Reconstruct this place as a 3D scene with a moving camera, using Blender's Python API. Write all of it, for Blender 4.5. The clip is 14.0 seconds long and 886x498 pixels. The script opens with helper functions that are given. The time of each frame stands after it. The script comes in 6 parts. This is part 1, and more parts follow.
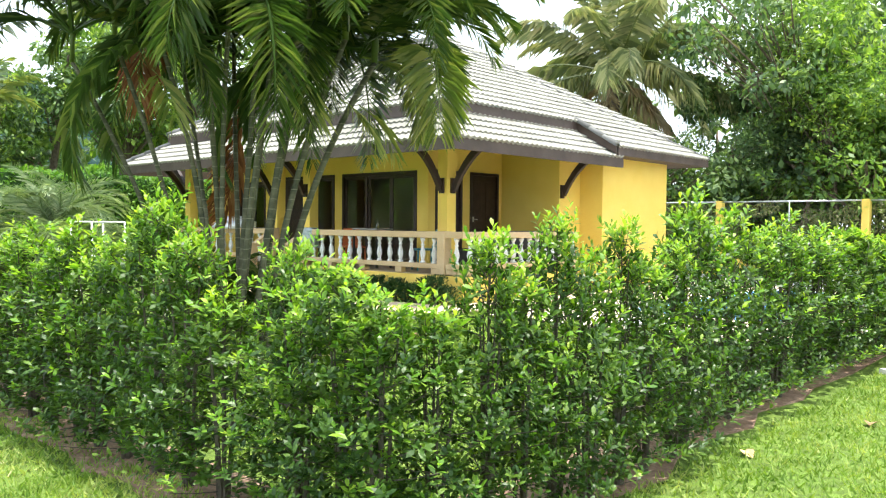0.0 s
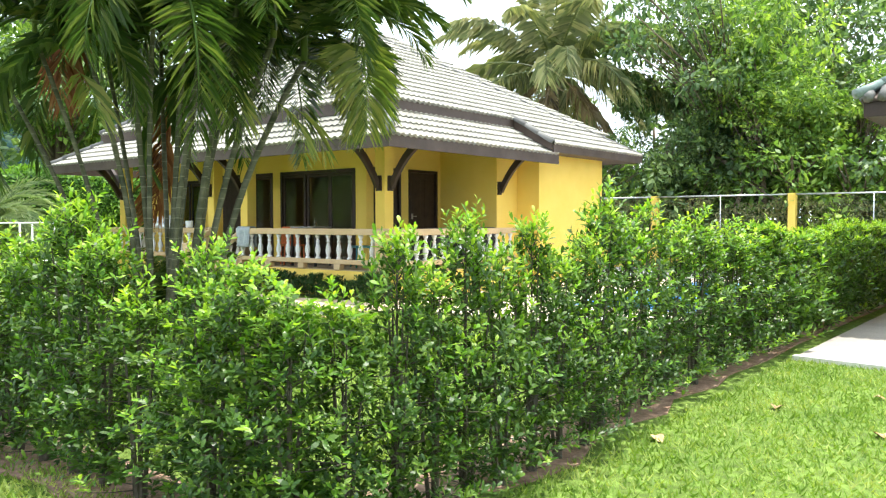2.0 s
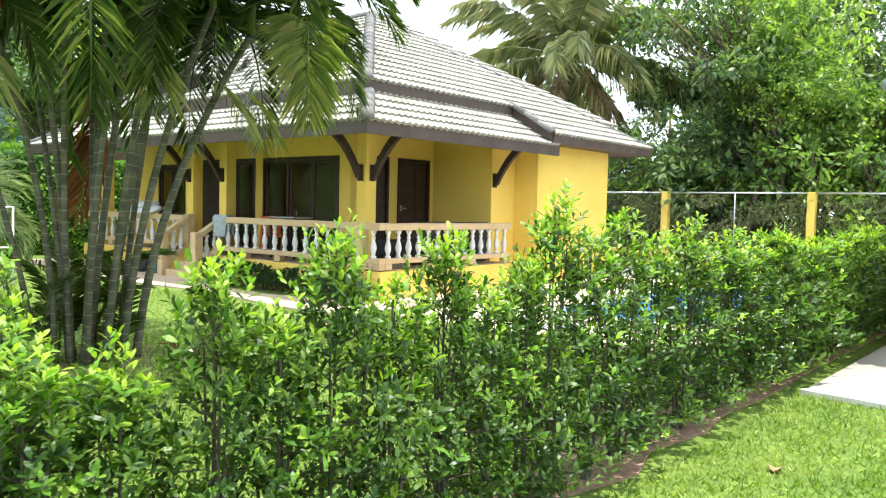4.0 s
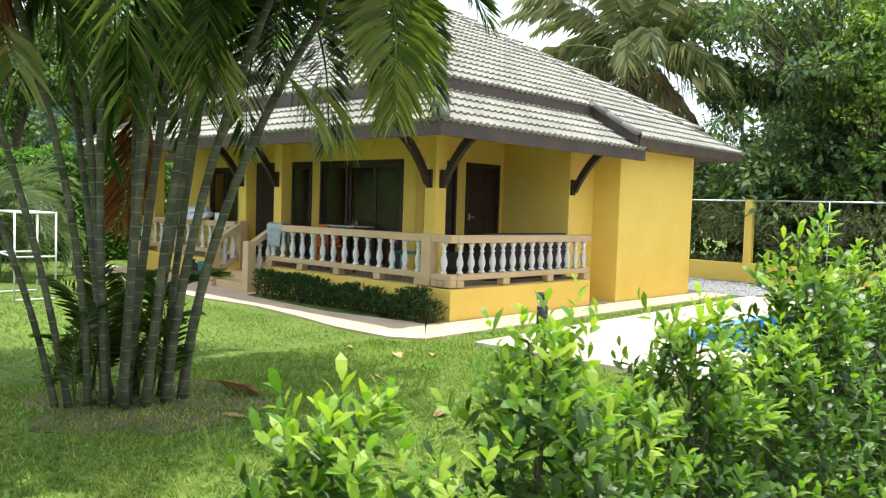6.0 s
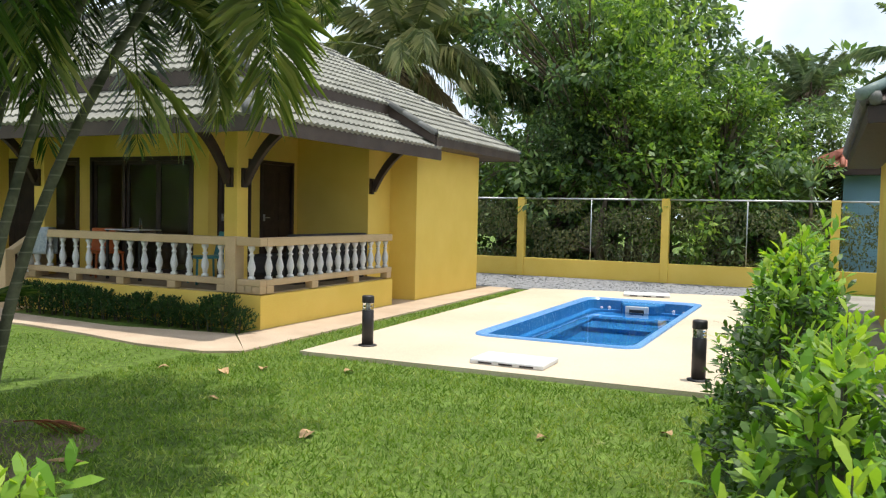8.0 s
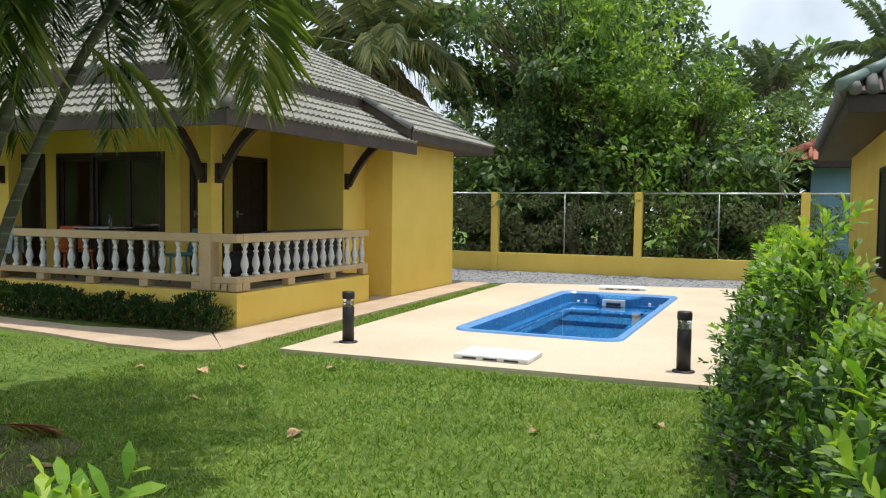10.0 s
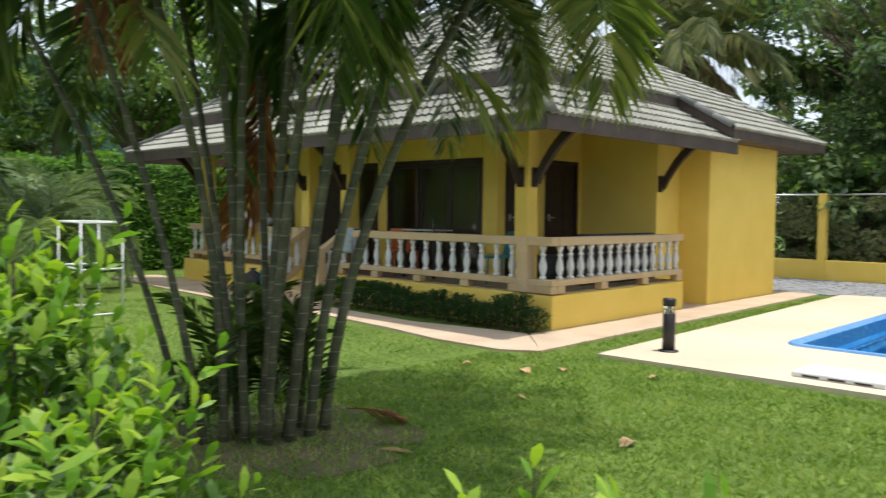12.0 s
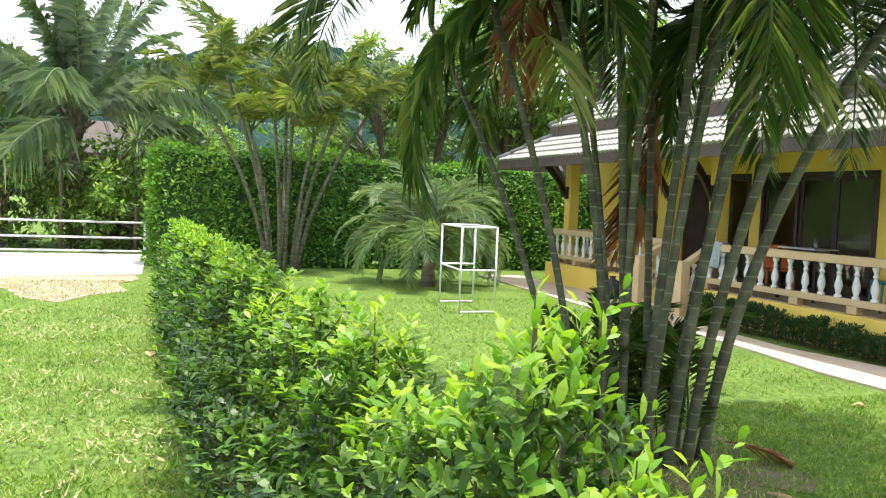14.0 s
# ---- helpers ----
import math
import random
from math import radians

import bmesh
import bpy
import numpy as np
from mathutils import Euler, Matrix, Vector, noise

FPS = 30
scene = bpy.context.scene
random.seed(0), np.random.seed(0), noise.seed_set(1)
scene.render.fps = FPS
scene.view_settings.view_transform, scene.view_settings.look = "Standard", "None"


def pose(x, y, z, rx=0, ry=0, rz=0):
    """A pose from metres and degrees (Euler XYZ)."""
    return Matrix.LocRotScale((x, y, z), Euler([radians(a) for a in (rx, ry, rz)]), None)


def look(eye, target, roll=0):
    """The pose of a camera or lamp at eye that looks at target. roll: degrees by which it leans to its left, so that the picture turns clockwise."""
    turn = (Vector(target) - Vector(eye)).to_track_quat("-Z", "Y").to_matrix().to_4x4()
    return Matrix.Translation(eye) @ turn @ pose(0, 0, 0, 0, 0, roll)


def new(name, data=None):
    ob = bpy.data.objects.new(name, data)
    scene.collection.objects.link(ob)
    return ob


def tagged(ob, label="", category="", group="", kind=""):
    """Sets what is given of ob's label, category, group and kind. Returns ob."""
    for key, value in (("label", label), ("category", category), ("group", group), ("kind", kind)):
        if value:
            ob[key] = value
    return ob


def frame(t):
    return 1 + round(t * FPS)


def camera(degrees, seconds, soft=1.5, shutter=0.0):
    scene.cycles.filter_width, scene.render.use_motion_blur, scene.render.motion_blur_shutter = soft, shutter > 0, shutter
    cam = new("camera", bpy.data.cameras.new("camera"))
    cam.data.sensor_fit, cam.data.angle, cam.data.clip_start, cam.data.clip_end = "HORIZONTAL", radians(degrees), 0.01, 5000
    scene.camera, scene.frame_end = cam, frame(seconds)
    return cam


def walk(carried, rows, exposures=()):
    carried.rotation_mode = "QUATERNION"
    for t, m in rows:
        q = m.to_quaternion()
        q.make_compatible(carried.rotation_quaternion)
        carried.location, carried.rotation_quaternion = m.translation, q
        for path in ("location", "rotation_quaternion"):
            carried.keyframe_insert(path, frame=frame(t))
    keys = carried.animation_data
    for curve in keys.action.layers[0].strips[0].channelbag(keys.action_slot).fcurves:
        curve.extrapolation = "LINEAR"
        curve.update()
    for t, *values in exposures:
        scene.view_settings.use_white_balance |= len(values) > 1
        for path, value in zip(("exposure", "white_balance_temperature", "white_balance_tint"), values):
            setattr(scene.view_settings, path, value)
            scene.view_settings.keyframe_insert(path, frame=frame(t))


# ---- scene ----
cam = camera(58.3, 14.0, soft=1.2, shutter=0.2)
PATH = [
    (0, (-0.11, 0.125, 1.442), (-1.466, 1.594, 1.38), 0.5),
    (0.5, (-0.04, 0.059, 1.437), (-1.383, 1.54, 1.374), 0.3),
    (1, (0.022, 0.048, 1.443), (-1.267, 1.575, 1.377), 0.3),
    (1.5, (0.068, 0.089, 1.454), (-1.198, 1.636, 1.389), 0.3),
    (2, (0.098, 0.164, 1.443), (-1.158, 1.719, 1.374), -0.1),
    (2.5, (0.106, 0.334, 1.441), (-1.128, 1.906, 1.362), -0.1),
    (2.7, (0.082, 0.443, 1.445), (-1.136, 2.027, 1.358), 0.0),
    (4.8, (-0.567, 1.91, 1.646), (-1.899, 3.398, 1.531), 1.7),
    (5, (-0.714, 1.988, 1.629), (-2.05, 3.472, 1.513), 1.6),
    (5.5, (-1.111, 2.109, 1.681), (-2.469, 3.574, 1.57), 1.8),
    (6, (-1.45, 2.135, 1.694), (-2.824, 3.586, 1.594), 1.8),
    (6.5, (-1.752, 2.177, 1.679), (-3.112, 3.64, 1.585), 1.6),
    (7, (-2.036, 2.162, 1.688), (-3.325, 3.688, 1.598), 1.8),
    (7.5, (-2.274, 1.976, 1.703), (-3.283, 3.701, 1.624), 1.5),
    (8, (-2.393, 1.905, 1.715), (-3.256, 3.707, 1.624), 1.2),
    (10.5, (-2.633, 1.945, 1.669), (-3.422, 3.78, 1.571), 0.7),
    (11, (-2.705, 1.943, 1.665), (-3.514, 3.769, 1.568), 0.9),
    (11.5, (-2.81, 1.938, 1.683), (-3.81, 3.667, 1.586), 0.5),
    (12, (-2.907, 1.888, 1.663), (-4.301, 3.319, 1.567), 0.6),
    (12.5, (-2.923, 1.818, 1.683), (-4.591, 2.916, 1.572), 1.5),
    (13, (-2.952, 1.721, 1.687), (-4.761, 2.567, 1.575), 2.2),
    (13.5, (-3.039, 1.658, 1.734), (-4.906, 2.366, 1.618), 2.0),
    (14, (-3.048, 1.64, 1.797), (-4.91, 2.359, 1.683), 2.4),
]
EXPOSURES = [(0, 1.02), (2.5, 1.0), (5, 0.85), (5.5, 0.68), (6.5, 0.24), (7.5, -0.03), (8.2, -0.23), (11, -0.4), (11.8, -0.28), (12.5, 0.22), (13.5, 0.68), (14, 0.74)]
walk(cam, [(t, look(eye, target, roll)) for t, eye, target, roll in PATH], EXPOSURES)

# ---- world and sun ----
SUN_TO = Vector((0.165, 0.095, 1.0)).normalized()
world = bpy.data.worlds.new("sky")
scene.world = world
world.use_nodes = True
wn = world.node_tree
sky = wn.nodes.new("ShaderNodeTexSky")
sky.sky_type, sky.sun_disc = "NISHITA", False
sky.sun_elevation = math.asin(SUN_TO.z)
sky.sun_rotation = math.atan2(SUN_TO.x, SUN_TO.y)
sky.dust_density, sky.air_density = 2.5, 1.2
# thin bright cloud over the blue
cloud_at, cloud, cloud_ramp, cloud_mix = (wn.nodes.new(k) for k in ("ShaderNodeTexCoord", "ShaderNodeTexNoise", "ShaderNodeValToRGB", "ShaderNodeMix"))
cloud.inputs["Scale"].default_value, cloud.inputs["Detail"].default_value = 2.2, 7
cloud_ramp.color_ramp.elements[0].position, cloud_ramp.color_ramp.elements[1].position = 0.16, 0.40
wn.links.new(cloud_at.outputs["Generated"], cloud.inputs["Vector"])
wn.links.new(cloud.outputs[0], cloud_ramp.inputs[0])
cloud_mix.data_type = "RGBA"
cloud_mix.inputs[7].default_value = (13.2, 14.9, 16.8, 1)
wn.links.new(cloud_ramp.outputs[0], cloud_mix.inputs[0])
wn.links.new(sky.outputs[0], cloud_mix.inputs[6])
wn.links.new(cloud_mix.outputs[2], wn.nodes["Background"].inputs[0])
wn.nodes["Background"].inputs[1].default_value = 0.086
sun_data = bpy.data.lights.new("sun", "SUN")
sun_data.energy, sun_data.angle, sun_data.color = 5.0, radians(0.53), (1.0, 0.96, 0.88)
sun = new("sun", sun_data)
sun.matrix_world = look(SUN_TO * 60, (0, 0, 0))


# ---- materials ----
def material(name, a, b, scale=4.0, rough=0.7, bump=0.0, fine=60.0, metal=0.0, c=None, spec=0.4, random_amount=0.0, grain=0.35):
    """Two colours mixed by coarse noise, with a fine grain in colour, roughness and relief."""
    m = bpy.data.materials.new(name)
    m.use_nodes = True
    t = m.node_tree
    p = t.nodes["Principled BSDF"]
    co = t.nodes.new("ShaderNodeTexCoord")
    n1, n2 = t.nodes.new("ShaderNodeTexNoise"), t.nodes.new("ShaderNodeTexNoise")
    n1.inputs["Scale"].default_value, n2.inputs["Scale"].default_value = scale, fine
    n1.inputs["Detail"].default_value, n2.inputs["Detail"].default_value = 6, 4
    for n in (n1, n2):
        t.links.new(co.outputs["Object"], n.inputs["Vector"])
    r = t.nodes.new("ShaderNodeValToRGB")
    r.color_ramp.elements[0].position, r.color_ramp.elements[1].position = 0.32, 0.68
    r.color_ramp.elements[0].color, r.color_ramp.elements[1].color = (*a, 1), (*b, 1)
    if c:
        e = r.color_ramp.elements.new(0.82)
        e.color = (*c, 1)
    t.links.new(n1.outputs[0], r.inputs[0])
    mx = t.nodes.new("ShaderNodeMix")
    mx.data_type, mx.blend_type = "RGBA", "OVERLAY"
    mx.inputs[0].default_value = grain
    t.links.new(r.outputs[0], mx.inputs[6])
    t.links.new(n2.outputs[0], mx.inputs[7])
    out = mx.outputs[2]
    if random_amount:
        oi = t.nodes.new("ShaderNodeObjectInfo")
        hs = t.nodes.new("ShaderNodeHueSaturation")
        ma = t.nodes.new("ShaderNodeMapRange")
        ma.inputs[3].default_value, ma.inputs[4].default_value = 1 - random_amount, 1 + random_amount
        t.links.new(oi.outputs["Random"], ma.inputs[0])
        t.links.new(ma.outputs[0], hs.inputs["Value"])
        t.links.new(out, hs.inputs["Color"])
        out = hs.outputs[0]
    t.links.new(out, p.inputs["Base Color"])
    rr = t.nodes.new("ShaderNodeMapRange")
    rr.inputs[3].default_value, rr.inputs[4].default_value = max(0.03, rough - 0.12), min(1, rough + 0.12)
    t.links.new(n2.outputs[0], rr.inputs[0])
    t.links.new(rr.outputs[0], p.inputs["Roughness"])
    p.inputs["Metallic"].default_value = metal
    p.inputs["Specular IOR Level"].default_value = spec
    if bump:
        bp = t.nodes.new("ShaderNodeBump")
        bp.inputs["Strength"].default_value, bp.inputs["Distance"].default_value = bump, 0.01
        t.links.new(n2.outputs[0], bp.inputs["Height"])
        t.links.new(bp.outputs[0], p.inputs["Normal"])
    return m


def leaf_material(name, dark, mid, light, rough=0.4, through_light=0.35, patch=1.2, spec=0.3):
    """Leaves: every leaf takes its own tone; light comes through them."""
    m = bpy.data.materials.new(name)
    m.use_nodes = True
    t = m.node_tree
    p, o = t.nodes["Principled BSDF"], t.nodes["Material Output"]
    g = t.nodes.new("ShaderNodeNewGeometry")
    co = t.nodes.new("ShaderNodeTexCoord")
    n = t.nodes.new("ShaderNodeTexNoise")
    n.inputs["Scale"].default_value = patch
    t.links.new(co.outputs["Object"], n.inputs["Vector"])
    ad = t.nodes.new("ShaderNodeMath")
    ad.operation = "MULTIPLY_ADD"
    ad.inputs[1].default_value = 0.6
    t.links.new(g.outputs["Random Per Island"], ad.inputs[0])
    sb = t.nodes.new("ShaderNodeMath")
    sb.operation = "MULTIPLY_ADD"
    sb.inputs[1].default_value, sb.inputs[2].default_value = 1.2, -0.4
    t.links.new(n.outputs[0], sb.inputs[0])
    t.links.new(sb.outputs[0], ad.inputs[2])
    r = t.nodes.new("ShaderNodeValToRGB")
    e = r.color_ramp.elements
    e[0].position, e[1].position = 0.12, 0.88
    e[0].color, e[1].color = (*dark, 1), (*light, 1)
    e.new(0.5).color = (*mid, 1)
    t.links.new(ad.outputs[0], r.inputs[0])
    t.links.new(r.outputs[0], p.inputs["Base Color"])
    p.inputs["Roughness"].default_value = rough
    p.inputs["Specular IOR Level"].default_value = spec
    tr = t.nodes.new("ShaderNodeBsdfTranslucent")
    br = t.nodes.new("ShaderNodeMix")
    br.data_type, br.blend_type = "RGBA", "MULTIPLY"
    br.inputs[0].default_value = 1.0
    br.inputs[7].default_value = (1.5, 1.6, 0.6, 1)
    t.links.new(r.outputs[0], br.inputs[6])
    t.links.new(br.outputs[2], tr.inputs["Color"])
    ms = t.nodes.new("ShaderNodeMixShader")
    ms.inputs[0].default_value = through_light
    t.links.new(p.outputs[0], ms.inputs[1])
    t.links.new(tr.outputs[0], ms.inputs[2])
    t.links.new(ms.outputs[0], o.inputs["Surface"])
    return m


def clear_material(name, colour, rough=0.03, ior=1.45):
    m = bpy.data.materials.new(name)
    m.use_nodes = True
    p = m.node_tree.nodes["Principled BSDF"]
    p.inputs["Base Color"].default_value = (*colour, 1)
    p.inputs["Roughness"].default_value = rough
    p.inputs["Transmission Weight"].default_value = 1.0
    p.inputs["IOR"].default_value = ior
    return m


def ripple(m, scale, strength):
    t = m.node_tree
    n, b, co = t.nodes.new("ShaderNodeTexNoise"), t.nodes.new("ShaderNodeBump"), t.nodes.new("ShaderNodeTexCoord")
    n.inputs["Scale"].default_value, n.inputs["Detail"].default_value = scale, 2
    b.inputs["Strength"].default_value, b.inputs["Distance"].default_value = strength, 0.02
    t.links.new(co.outputs["Object"], n.inputs["Vector"])
    t.links.new(n.outputs[0], b.inputs["Height"])
    t.links.new(b.outputs[0], t.nodes["Principled BSDF"].inputs["Normal"])
    return m


def ringed(m, pitch, dark):
    """Pale rings round a palm stem, every pitch metres."""
    t = m.node_tree
    p = t.nodes["Principled BSDF"]
    old = p.inputs["Base Color"].links[0].from_socket
    co, w, mx = t.nodes.new("ShaderNodeTexCoord"), t.nodes.new("ShaderNodeTexWave"), t.nodes.new("ShaderNodeMix")
    w.bands_direction = "Z"
    w.inputs["Scale"].default_value, w.inputs["Distortion"].default_value = 0.314 / pitch, 0.6
    w.inputs["Detail"].default_value = 1
    r = t.nodes.new("ShaderNodeValToRGB")
    r.color_ramp.elements[0].position, r.color_ramp.elements[1].position = 0.965, 0.995
    t.links.new(co.outputs["Object"], w.inputs["Vector"])
    t.links.new(w.outputs["Fac"], r.inputs[0])
    mx.data_type = "RGBA"
    t.links.new(r.outputs[0], mx.inputs[0])
    t.links.new(old, mx.inputs[6])
    mx.inputs[7].default_value = (*dark, 1)
    t.links.new(mx.outputs[2], p.inputs["Base Color"])
    return m


def mottled(m, scale, low, high):
    """Clumps: the colour rises and falls between low and high at a middling scale."""
    t = m.node_tree
    p = t.nodes["Principled BSDF"]
    old = p.inputs["Base Color"].links[0].from_socket
    co, n, r, mx = (t.nodes.new(k) for k in ("ShaderNodeTexCoord", "ShaderNodeTexNoise", "ShaderNodeMapRange", "ShaderNodeMix"))
    n.inputs["Scale"].default_value, n.inputs["Detail"].default_value = scale, 5
    r.inputs[1].default_value, r.inputs[2].default_value = 0.38, 0.64
    r.inputs[3].default_value, r.inputs[4].default_value = low, high
    t.links.new(co.outputs["Object"], n.inputs["Vector"])
    t.links.new(n.outputs[0], r.inputs[0])
    mx.data_type, mx.blend_type = "RGBA", "MULTIPLY"
    mx.inputs[0].default_value = 1.0
    t.links.new(old, mx.inputs[6])
    t.links.new(r.outputs[0], mx.inputs[7])
    t.links.new(mx.outputs[2], p.inputs["Base Color"])
    return m


